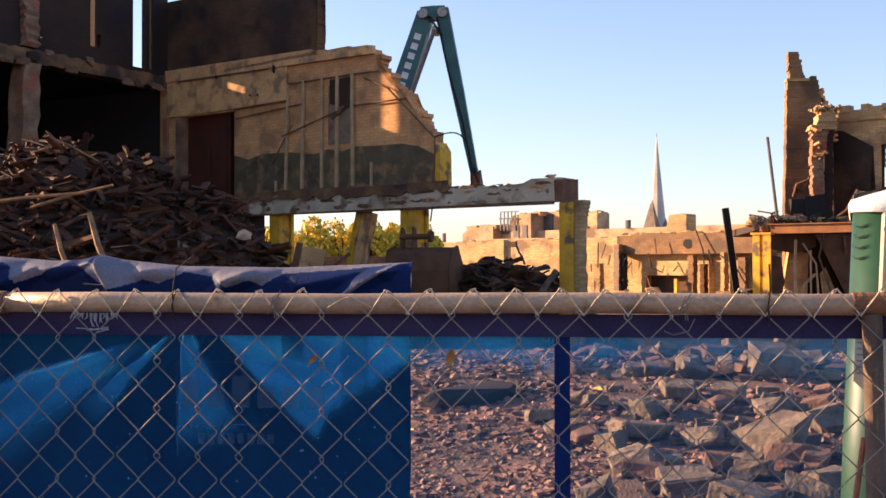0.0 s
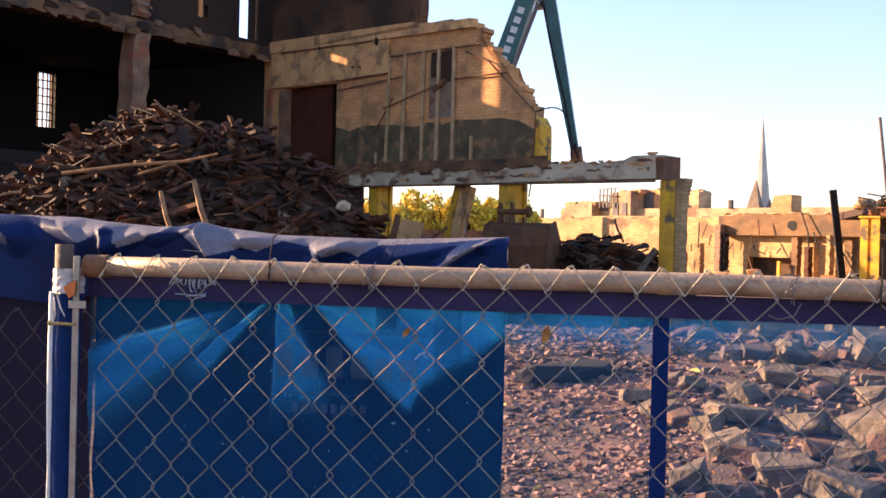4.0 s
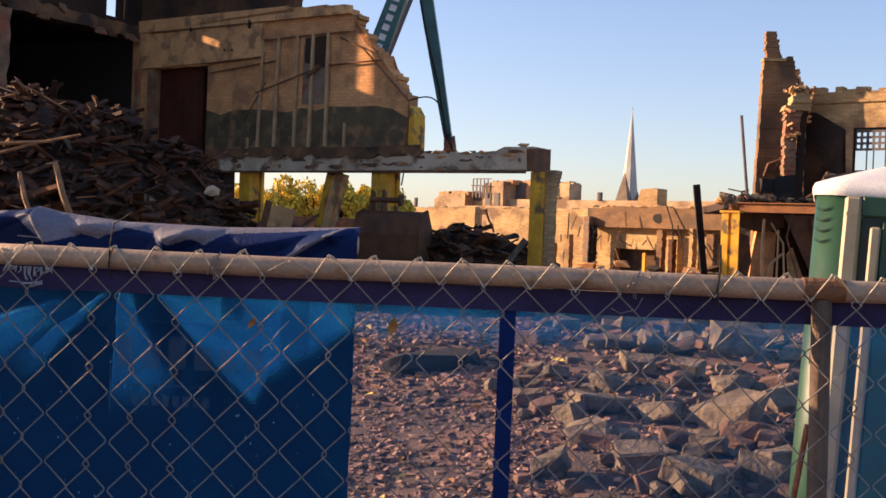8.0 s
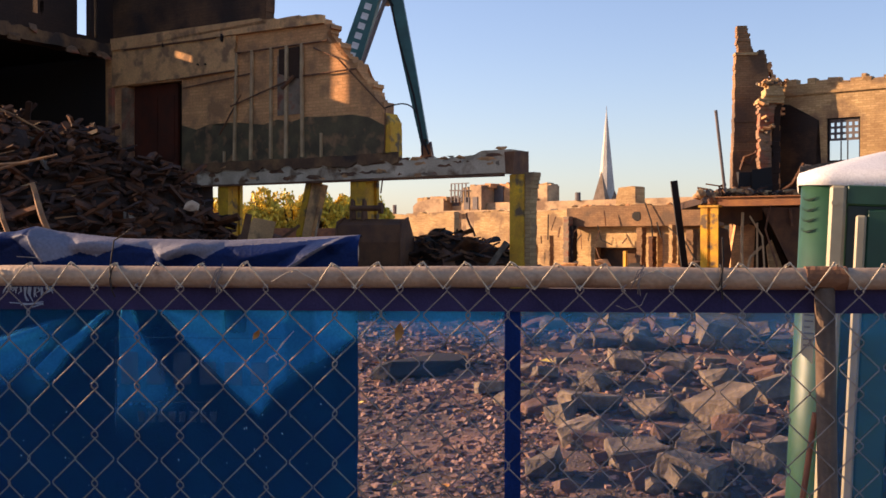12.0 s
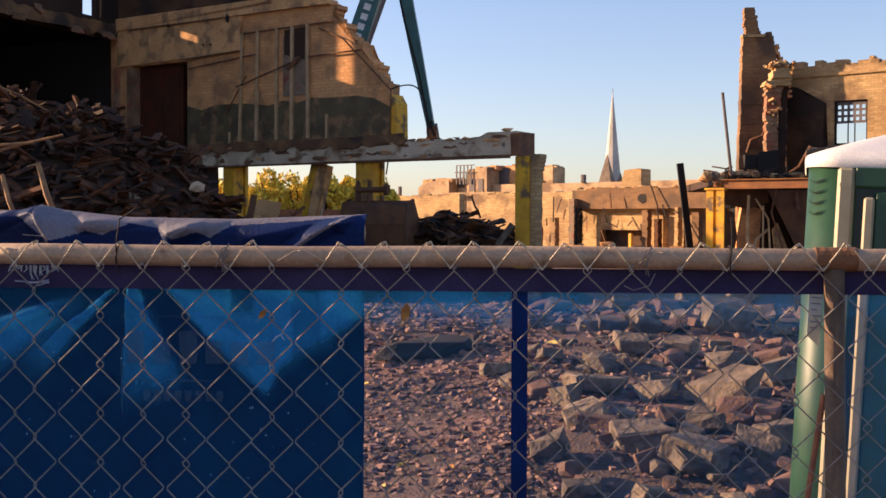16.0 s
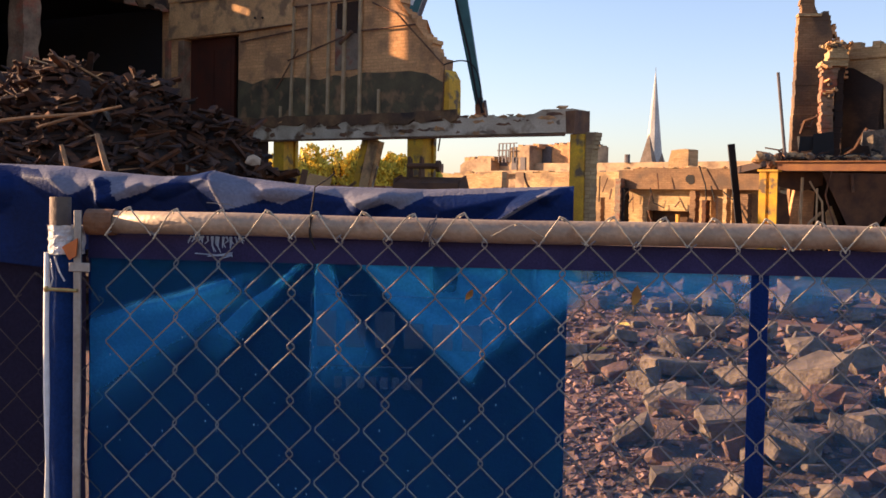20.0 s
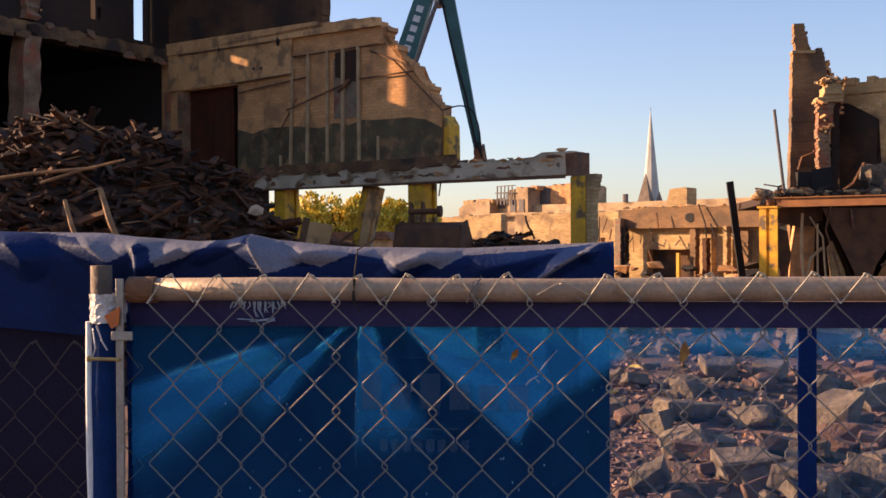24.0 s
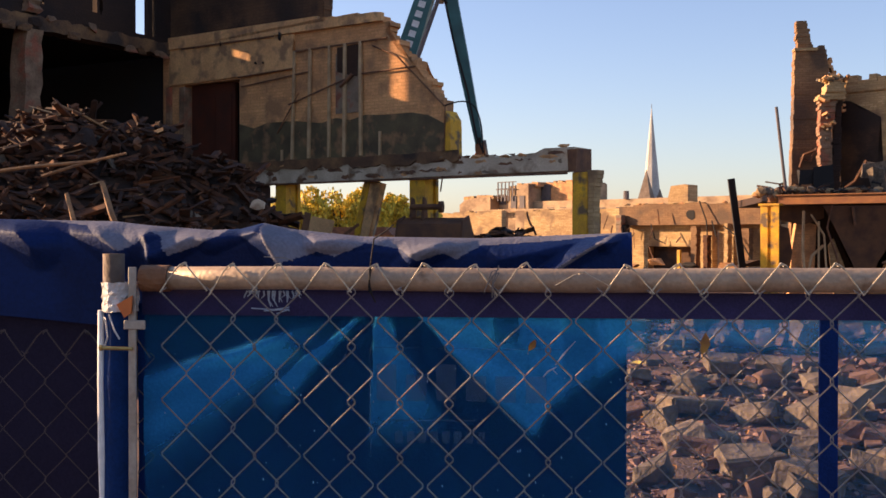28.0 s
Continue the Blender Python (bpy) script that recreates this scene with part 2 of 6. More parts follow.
M_tgreen = mat("green_plastic", (0.014, 0.072, 0.036), (0.011, 0.056, 0.029), scale=5, rough=0.5, bump=0.08, fine=9)
M_tdark = mat("dark_green_plastic", (0.004, 0.018, 0.011), (0.003, 0.012, 0.008), scale=5, rough=0.5, bump=0.08, fine=9)
M_tcream = mat("cream_plastic", (0.36, 0.31, 0.20), (0.29, 0.25, 0.16), scale=6, rough=0.5, bump=0.06, fine=9)
M_placard = mat("faded_blue_board", (0.06, 0.16, 0.30), (0.04, 0.12, 0.24), scale=6, rough=0.6, bump=0.05)
M_troof = mat("translucent_white_roof", (0.80, 0.78, 0.74), (0.72, 0.69, 0.64), scale=5, rough=0.45, bump=0.06, fine=120)
M_leaf = mat("autumn_leaf", (0.86, 0.62, 0.07), (0.64, 0.50, 0.06), scale=0.6, rough=0.8, bump=0.0, vary=0.4, space="world")
M_leafy = mat("yellow_leaf", (0.45, 0.20, 0.03), (0.30, 0.11, 0.02), scale=30, rough=0.7, bump=0.1)
M_leafy2 = mat("pale_leaf", (0.55, 0.42, 0.08), (0.4, 0.26, 0.05), scale=30, rough=0.7, bump=0.1)
M_redrod = mat("red_rust", (0.34, 0.12, 0.06), (0.22, 0.07, 0.04), scale=20, rough=0.8, bump=0.3)
M_brick = mat("brick_lump", (0.19, 0.10, 0.068), (0.10, 0.055, 0.04), scale=6, rough=0.92, bump=0.6, vary=0.2, space="world")
M_bark = mat("bark", (0.12, 0.08, 0.05), (0.07, 0.05, 0.03), scale=5, rough=0.95, bump=0.6)
M_sleeve = mat("blue_sleeve", (0.003, 0.032, 0.125), (0.002, 0.022, 0.09), scale=25, rough=0.8, bump=0.2, fine=200)
# rusty pipe colour, darkened to hold the left post's shaded side
M_rpost = mat("rust_and_shade_pipe", (0.19, 0.115, 0.07), (0.11, 0.07, 0.045), scale=14, rough=0.7, bump=0.2, metal=0.2, fine=120)
M_bleach = mat("bleached_cloth", (0.38, 0.45, 0.52), (0.20, 0.28, 0.40), scale=18, rough=0.8, bump=0.2, fine=160)
M_tape = mat("clear_tape", (0.70, 0.66, 0.60), (0.5, 0.46, 0.42), scale=40, rough=0.35, bump=0.5, fine=150)
M_orange = mat("orange_tag", (0.65, 0.16, 0.03), (0.5, 0.1, 0.02), scale=30, rough=0.6, bump=0.1)
M_brass = mat("brass_bolt", (0.55, 0.40, 0.15), (0.42, 0.3, 0.1), scale=30, rough=0.4, bump=0.1, metal=0.6)
M_screen = cloth_mat("blue_mesh_screen", (0.0, 0.40, 0.90), 0.87, (0.0, 0.13, 0.30), bunched=0.03)
# opaque and dark, in place of shaded ground behind an open weave
M_darkscreen = cloth_mat("dark_screen", (0.034, 0.029, 0.058), -0.06, (0.002, 0.002, 0.006))
M_tarp = cloth_mat("blue_tarp", (0.0, 0.017, 0.10), -0.06, (0.0, 0.005, 0.025))
M_hem = mat("dark_blue_hem", (0.050, 0.044, 0.115), (0.034, 0.030, 0.080), scale=12, rough=0.95, bump=0.1, fine=300)
M_hem.node_tree.nodes["Principled BSDF"].inputs["Specular IOR Level"].default_value = 0.05
M_seam = mat("blue_seam_cloth", (0.003, 0.028, 0.14), (0.002, 0.018, 0.095), scale=14, rough=0.9, bump=0.2, fine=260)
# pale copy of the tarp colour, for facets the sun catches
M_tarplit = mat("tarp_sunlit_pale", (0.21, 0.205, 0.245), (0.14, 0.137, 0.165), scale=11, rough=0.75, bump=0.2, fine=180)
M_letter = cloth_mat("faded_grey_print", (0.16, 0.27, 0.40), 0.72, (0.03, 0.06, 0.12))
M_tarpfold = mat("folded_blue_tarp", (0.003, 0.020, 0.092), (0.002, 0.013, 0.06), scale=9, rough=0.6, bump=0.15, fine=160)
for cloth in (M_sleeve, M_tarpfold, M_tarplit, M_seam):
    cloth.node_tree.nodes["Principled BSDF"].inputs["Specular IOR Level"].default_value = 0.12


# ---- builders ----
def part(name, bm, material, parent=None, label="", smooth=False):
    me = bpy.data.meshes.new(name)
    bm.normal_update()
    if smooth:
        for f in bm.faces:
            f.smooth = True
    bm.to_mesh(me)
    bm.free()
    me.materials.append(material)
    ob = new(name, me)
    if parent is not None:
        ob.parent = parent
    if label:
        ob["label"] = label
    return ob


def thing(name, label, category, m=Matrix(), group="", kind=""):
    ob = new(name)
    ob.matrix_world = m
    ob.empty_display_size = 0.1
    return tagged(ob, label, category, group, kind)


def box(bm, x0, x1, y0, y1, z0, z1, m=None, jitter=0.0):
    vs = []
    for x, y, z in ((x0, y0, z0), (x1, y0, z0), (x1, y1, z0), (x0, y1, z0), (x0, y0, z1), (x1, y0, z1), (x1, y1, z1), (x0, y1, z1)):
        p = Vector((x, y, z))
        if jitter:
            p += Vector([random.uniform(-jitter, jitter) for _ in range(3)])
        vs.append(bm.verts.new(m @ p if m else p))
    for a in ((0, 3, 2, 1), (4, 5, 6, 7), (0, 1, 5, 4), (1, 2, 6, 5), (2, 3, 7, 6), (3, 0, 4, 7)):
        bm.faces.new([vs[i] for i in a])
    return vs


def boxes(*dims, m=None, jitter=0.0, bevel=0.0):
    bm = bmesh.new()
    for d in dims:
        box(bm, *d, m=m, jitter=jitter)
    if bevel:
        bmesh.ops.bevel(bm, geom=bm.edges[:], offset=bevel, segments=1, affect="EDGES")
    return bm


def tube(bm, pts, r, sides=6, caps=True):
    """A pipe along pts; r is one radius or one for each point."""
    pts = [Vector(p) for p in pts]
    rs = r if isinstance(r, (list, tuple)) else [r] * len(pts)
    rings, ref = [], None
    for i, p in enumerate(pts):
        d = (pts[min(i + 1, len(pts) - 1)] - pts[max(i - 1, 0)]).normalized()
        if ref is None:
            ref = d.orthogonal().normalized()
        ref = (ref - d * ref.dot(d))
        ref = ref.normalized() if ref.length > 1e-6 else d.orthogonal().normalized()
        s = d.cross(ref)
        rings.append([bm.verts.new(p + (ref * math.cos(a) + s * math.sin(a)) * rs[i]) for a in [2 * math.pi * k / sides for k in range(sides)]])
    for a, b in zip(rings, rings[1:]):
        for k in range(sides):
            bm.faces.new((a[k], a[(k + 1) % sides], b[(k + 1) % sides], b[k]))
    if caps:
        bm.faces.new(rings[0][::-1])
        bm.faces.new(rings[-1])
    return bm


def pipe(pts, r, sides=8):
    return tube(bmesh.new(), pts, r, sides)


def slab(poly, y0, y1):
    """A wall piece: outline in (x, z), from y0 to y1."""
    bm = bmesh.new()
    a = [bm.verts.new((x, y0, z)) for x, z in poly]
    b = [bm.verts.new((x, y1, z)) for x, z in poly]
    n = len(poly)
    fs = [bm.faces.new(a), bm.faces.new(b[::-1])]
    for i in range(n):
        bm.faces.new((a[i], b[i], b[(i + 1) % n], a[(i + 1) % n]))
    bmesh.ops.triangulate(bm, faces=fs)
    bmesh.ops.recalc_face_normals(bm, faces=bm.faces[:])
    return bm


def ragged(a, b, step=0.075, jog=0.09):
    """Points from a to b in brick-like steps."""
    (x0, z0), (x1, z1) = a, b
    n = max(1, int(abs(z1 - z0) / step))
    out = []
    for i in range(n):
        f0, f1 = i / n, (i + 1) / n
        x = x0 + (x1 - x0) * (f0 + f1) / 2 + random.uniform(-jog, jog)
        out += [(x, z0 + (z1 - z0) * f0), (x, z0 + (z1 - z0) * f1 * 0.999)]
    return out


def crumbled(x0, x1, z, step=0.22, jog=0.06):
    """A broken top edge from x0 to x1 about z."""
    n = max(2, int(abs(x1 - x0) / step))
    out = []
    for i in range(n):
        h = z + random.choice((0, 0, 0.075, -0.075, 0.04)) * random.random() * jog / 0.04
        out += [(x0 + (x1 - x0) * i / n, h), (x0 + (x1 - x0) * (i + 0.98) / n, h)]
    return out


def courses(z0, z1, left, right, y0, y1, step=0.15, jog=0.05, depth=0.04, seed=0):
    """Broken masonry as a stack of uneven courses; left and right give its edges at a height."""
    rnd = random.Random(seed)
    bm = bmesh.new()
    n, rows = max(1, round((z1 - z0) / step)), []
    for i in range(n):
        a, b = z0 + (z1 - z0) * i / n, z0 + (z1 - z0) * (i + 1) / n
        zc = (a + b) / 2
        ends = left(zc) + rnd.uniform(-jog, jog), right(zc) + rnd.uniform(-jog, jog), y0 + rnd.uniform(-depth, depth)
        for z in (a + 0.003, b - 0.003):
            rows.append([bm.verts.new((x + rnd.uniform(-0.006, 0.006), y, z)) for x, y in ((ends[0], ends[2]), (ends[1], ends[2]), (ends[1], y1), (ends[0], y1))])
    for p, q in zip(rows, rows[1:]):
        for k in range(4):
            bm.faces.new((p[k], p[(k + 1) % 4], q[(k + 1) % 4], q[k]))
    bm.faces.new(rows[0][::-1])
    bm.faces.new(rows[-1])
    return bm


def line_through(*pts):
    """A function of height through (z, x) points."""
    def at(z):
        for (za, xa), (zb, xb) in zip(pts, pts[1:]):
            if z <= zb:
                return xa + (xb - xa) * max(0.0, z - za) / (zb - za)
        return pts[-1][1]
    return at


def rubble_hull(r, sx=1.0, sy=1.0, sz=0.7, seed=0, n=13, worn=0.0):
    """A sharp-edged broken block: the hull of scattered points."""
    rnd = random.Random(seed)
    bm = bmesh.new()
    for _ in range(n):
        p = Vector([rnd.uniform(-1, 1) for _ in range(3)])
        p = p / max(abs(c) for c in p) * rnd.uniform(0.75, 1.0)
        bm.verts.new((p.x * r * sx, p.y * r * sy, p.z * r * sz))
    got = bmesh.ops.convex_hull(bm, input=bm.verts[:])
    bmesh.ops.delete(bm, geom=list({v for v in got["geom_interior"] + got["geom_unused"] if isinstance(v, bmesh.types.BMVert)}), context="VERTS")
    if worn:
        bmesh.ops.subdivide_edges(bm, edges=bm.edges[:], cuts=1, use_grid_fill=True)
        for v in bm.verts:
            v.co += v.co.normalized() * (worn * 1.6 * noise.noise(v.co * 14 + Vector((seed, 0, 0))) - rnd.random() * worn)
    bmesh.ops.recalc_face_normals(bm, faces=bm.faces[:])
    return bm


def masonry_block(r, sx=1.0, sy=1.0, sz=0.6, seed=0, worn=0.014):
    """A squarish broken block with flat top, chipped corners and rough faces."""
    rnd = random.Random(seed)
    bm = bmesh.new()
    box(bm, -r * sx, r * sx, -r * sy, r * sy, -r * sz, r * sz)
    for v in bm.verts:
        v.co *= rnd.uniform(0.72, 1.06)
    bmesh.ops.bevel(bm, geom=bm.edges[:], offset=r * 0.10, segments=1, affect="EDGES")
    bmesh.ops.subdivide_edges(bm, edges=bm.edges[:], cuts=1, use_grid_fill=True)
    for v in bm.verts:
        v.co += v.co.normalized() * (worn * 2.2 * noise.noise(v.co * (2.2 / r) + Vector((seed, 0, 0))) - rnd.random() * worn)
    bmesh.ops.recalc_face_normals(bm, faces=bm.faces[:])
    return bm


def holed(x0, x1, z0, z1, y0, y1, holes):
    """A wall slab with rectangular holes (x0, x1, z0, z1) right through it."""
    xs = sorted({x0, x1, *[h[0] for h in holes], *[h[1] for h in holes]})
    zs = sorted({z0, z1, *[h[2] for h in holes], *[h[3] for h in holes]})
    solid = {}
    for i in range(len(xs) - 1):
        for k in range(len(zs) - 1):
            cx, cz = (xs[i] + xs[i + 1]) / 2, (zs[k] + zs[k + 1]) / 2
            solid[i, k] = not any(h[0] < cx < h[1] and h[2] < cz < h[3] for h in holes)
    bm = bmesh.new()
    for (i, k), s in solid.items():
        if not s:
            continue
        a, b, c, d = xs[i], xs[i + 1], zs[k], zs[k + 1]
        q = lambda *p: bm.faces.new([bm.verts.new(v) for v in p])
        q((a, y1, c), (a, y1, d), (b, y1, d), (b, y1, c))
        q((a, y0, c), (b, y0, c), (b, y0, d), (a, y0, d))
        if not solid.get((i - 1, k)):
            q((a, y0, c), (a, y0, d), (a, y1, d), (a, y1, c))
        if not solid.get((i + 1, k)):
            q((b, y0, c), (b, y1, c), (b, y1, d), (b, y0, d))
        if not solid.get((i, k - 1)):
            q((a, y0, c), (a, y1, c), (b, y1, c), (b, y0, c))
        if not solid.get((i, k + 1)):
            q((a, y0, d), (b, y0, d), (b, y1, d), (a, y1, d))
    bmesh.ops.remove_doubles(bm, verts=bm.verts[:], dist=1e-5)
    bmesh.ops.recalc_face_normals(bm, faces=bm.faces[:])
    return bm


def turned(x, y, degrees):
    """A turn about the upright through (x, y), stretched along its own x to keep the front's width in the camera's
    view.
    """
    a = radians(degrees)
    return Matrix.Translation((x, y, 0)) @ Matrix.Rotation(a, 4, "Z") @ Matrix.Diagonal((1 / math.cos(a), 1, 1, 1)) @ Matrix.Translation((-x, -y, 0))


def lump(r, sx=1.0, sy=1.0, sz=1.0, seed=0, cuts=5, sub=1):
    """An angular broken chunk: an icosphere flattened by random planes."""
    rnd = random.Random(seed)
    bm = bmesh.new()
    bmesh.ops.create_icosphere(bm, subdivisions=sub + 1, radius=r)
    for _ in range(cuts):
        d = Vector((rnd.gauss(0, 1), rnd.gauss(0, 1), rnd.gauss(0, 1))).normalized()
        h = r * rnd.uniform(0.35, 0.75)
        for v in bm.verts:
            over = v.co.dot(d) - h
            if over > 0:
                v.co -= d * over
    for v in bm.verts:
        v.co = Vector((v.co.x * sx, v.co.y * sy, v.co.z * sz)) * (1 + rnd.uniform(-0.04, 0.04))
    return bm


def ground_z(x, y):
    """Height of the rubble-strewn ground."""
    near = max(0.0, min(1.0, (y - 1.5) / 3.0))
    h = 0.10 * noise.noise((x * 0.5, y * 0.5, 3)) + 0.05 * noise.noise((x * 1.7, y * 1.7, 9))
    mound = 0.38 * math.exp(-(((x - 1.2) / 2.0) ** 2 + ((y - 6.3) / 2.2) ** 2))
    bank = 0.95 * math.exp(-((y - 10.3) / (3.3 if y < 10.3 else 4.5)) ** 2) * max(0.0, min(1.0, (x + 3.4) / 1.5)) * max(0.0, min(1.0, (8.0 - x) / 3.0))
    far = 0.25 * max(0.0, min(1.0, (y - 14) / 10))
    return near * (h + mound) + bank + far


# ---- ground ----
def build_ground():
    bm = bmesh.new()
    n = 150
    def warp(t):                      # finer near the fence
        return math.copysign(abs(t) ** 2.6, t)
    rows = []
    for j in range(n + 1):
        y = 9 + 420 * warp(2 * j / n - 1)
        rows.append([bm.verts.new((x, y, ground_z(x, y))) for x in [-2 + 420 * warp(2 * i / n - 1) for i in range(n + 1)]])
    for a, b in zip(rows, rows[1:]):
        for i in range(n):
            bm.faces.new((a[i], a[i + 1], b[i + 1], b[i]))
    tagged(part("ground", bm, M_ground, smooth=True), "bare earth strewn with brick rubble and gravel", "ground", kind="structure")


build_ground()

# ---- the broken wall with the beam under it ----
WX, WY = -0.87645, 0.48149
W_FRAME = Matrix(((WX, -WY, 0, 0.08), (WY, WX, 0, 20.63), (0, 0, 1, 0), (0, 0, 0, 1)))


def build_broken_wall():
    t = thing("wall_broken", "broken brick wall of a demolished building with plaster remains", "wall", W_FRAME, kind="structure")
    part("brickwork", slab([(12.4, 3.6), (11.6, 3.6), (11.6, 7.0), (12.4, 7.0)], -0.38, 0.0), M_brickw, t)
    part("brickwork", slab([(11.6, 5.8), (9.62, 5.8), (9.62, 7.0), (11.6, 7.0)], -0.38, 0.0), M_brickw, t)
    outline = [(9.62, 3.6), (3.42, 3.6)]
    edge = [(3.42, 3.62), (3.42, 4.45), (3.46, 4.7), (3.82, 5.29), (4.18, 5.57), (4.3, 5.78), (4.6, 6.05), (4.7, 6.27), (4.98, 6.33), (5.03, 6.7), (5.3, 6.86)]
    for a, b in zip(edge, edge[1:]):
        outline += ragged(a, b)
    outline += crumbled(5.35, 6.9, 6.9, jog=0.04) + [(6.96, 7.0), (9.62, 7.0)]
    part("brickwork", slab(outline, -0.38, 0.0), M_brickw, t)
    part("upper_brickwork", slab([(12.4, 7.0), (6.98, 7.0)] + ragged((6.96, 7.0), (7.0, 8.9), jog=0.03) + [(12.4, 8.9)], -0.40, -0.10), M_sootshade, t, "soot-blackened upper brickwork")
    part("ledge", slab([(12.1, 6.74), (5.1, 6.72), (5.1, 6.9)] + crumbled(5.3, 7.0, 6.93, jog=0.05) + [(7.0, 7.03), (12.1, 7.04)], 0.003, 0.10), M_band, t, "stained plaster ledge")
    part("band", slab([(12.1, 5.82), (7.8, 5.88), (7.8, 6.0)] + ragged((7.72, 6.02), (7.7, 6.72), 0.12, 0.12) + [(12.1, 6.74)], 0.003, 0.055), M_band, t, "tan plaster band")
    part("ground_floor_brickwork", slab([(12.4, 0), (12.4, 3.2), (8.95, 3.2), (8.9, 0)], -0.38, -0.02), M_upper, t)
    green = [(9.6, 3.66), (3.5, 3.66), (3.45, 4.35)]
    green += [(3.45 + 6.1 * k / 14, 4.62 + random.uniform(-0.07, 0.08)) for k in range(1, 14)] + [(9.6, 4.7)]
    part("painted_dado", slab(green, 0.003, 0.022), M_green, t, "faded dark green painted plaster")
    part("pale_panel", slab([(6.5, 4.75), (5.78, 4.75), (5.78, 6.1), (6.5, 6.12)], 0.003, 0.026), M_pier, t, "grey-white painted panel")
    part("soot_panel", slab([(6.45, 5.7), (5.85, 5.55), (5.82, 6.28), (6.45, 6.26)], 0.028, 0.034), M_upper, t, "soot-stained panel")
    low = [(9.4, 3.66)] + [(9.4 - 6.4 * k / 40, 3.52 + random.uniform(-0.05, 0.07)) for k in range(41)] + [(3.0, 3.72)] + [(3.0 + 6.4 * k / 20, 3.74 + random.uniform(-0.03, 0.03)) for k in range(21)]
    part("broken_plaster_edge", slab(low, 0.122, 0.155), M_sootband, t, "ragged plaster edge over the beam")
    part("chase", boxes((8.4, 11.6, 0.056, 0.10, 6.70, 6.735)), M_rust, t)
    for u0, z0, u1, z1, w in ((7.74, 6.29, 7.83, 3.75, 0.055), (7.25, 6.32, 7.3, 3.77, 0.07), (6.66, 6.32, 6.68, 3.77, 0.06),
                              (6.19, 6.32, 6.22, 3.76, 0.075), (5.74, 6.33, 5.73, 3.77, 0.07), (5.18, 4.28, 5.18, 3.72, 0.05), (8.15, 4.0, 8.15, 3.72, 0.04)):
        bm = bmesh.new()
        box(bm, -w / 2, w / 2, 0.026, 0.085, 0, 1)
        for v in bm.verts:
            f = v.co.z
            v.co.x += u1 + (u0 - u1) * f
            v.co.z = z1 + (z0 - z1) * f
        part("batten", bm, M_batten, t)
    for pts, r in (([(5.0, 0.05, 6.33), (7.75, 0.06, 6.29)], 0.022), ([(4.2, 0.06, 5.63), (5.7, 0.06, 5.6)], 0.02), ([(6.2, 0.09, 5.5), (7.9, 0.09, 5.05)], 0.02),
                   ([(7.8, 0.06, 5.9), (9.6, 0.06, 5.84)], 0.02), ([(7.3, 0.06, 5.78), (9.5, 0.06, 5.6)], 0.018), ([(5.4, 0.05, 6.2), (4.7, 0.06, 5.9), (3.4, 0.07, 4.7), (3.42, 0.09, 3.4), (3.5, 0.1, 2.9)], 0.018),
                   ([(7.6, 0.07, 5.3), (8.3, 0.06, 4.4)], 0.016), ([(5.95, 0.1, 5.6), (6.3, 0.1, 5.35)], 0.045)):
        part("conduit", pipe(pts, r, 6), M_rust, t)
    for u, z, w, h in ((8.19, 6.72, 0.16, 0.28), (10.2, 6.72, 0.08, 0.16), (8.75, 6.12, 0.07, 0.07), (9.0, 6.13, 0.05, 0.06)):
        # black lumps stand for the shade inside small cavities
        part("hole", lump(1.0, w / 2, 0.05, h / 2, seed=int(u * 10)), M_black, t, "black lump painted for the shade in a cavity").location = (u, 0.075, z)
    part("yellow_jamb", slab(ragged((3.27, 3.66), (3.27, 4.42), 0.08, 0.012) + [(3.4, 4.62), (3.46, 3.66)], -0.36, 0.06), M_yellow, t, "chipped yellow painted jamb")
    # solid black panel painted for the shade in the gap
    part("door_gap", boxes((9.3, 10.1, -0.46, -0.385, 2.4, 6.0)), M_black, t, "black panel painted for the shaded gap beside the door")
    part("red_door", boxes((9.99, 11.56, -0.30, -0.22, 2.4, 5.8), (10.1, 10.65, -0.219, -0.20, 3.9, 5.5), (10.7, 11.3, -0.219, -0.20, 3.9, 5.5)), M_door, t, "dark red boarded doorway")
    part("door_post", boxes((11.55, 11.75, -0.2, 0.06, 3.6, 5.76), (12.05, 12.2, -0.2, 0.08, 3.6, 5.8), jitter=0.02), M_brickpier, t, "peeling plastered door post")
    # cable hanging off the broken end
    pts = [(3.45 - 1.0 * math.sin(0.5 * math.pi * k / 12), 0.05, 4.72 + 0.35 * (k / 12) - 1.4 * (k / 12) ** 3) for k in range(13)]
    part("loose_cable", pipe(pts, 0.016, 5), M_black, t)
    return t


build_broken_wall()


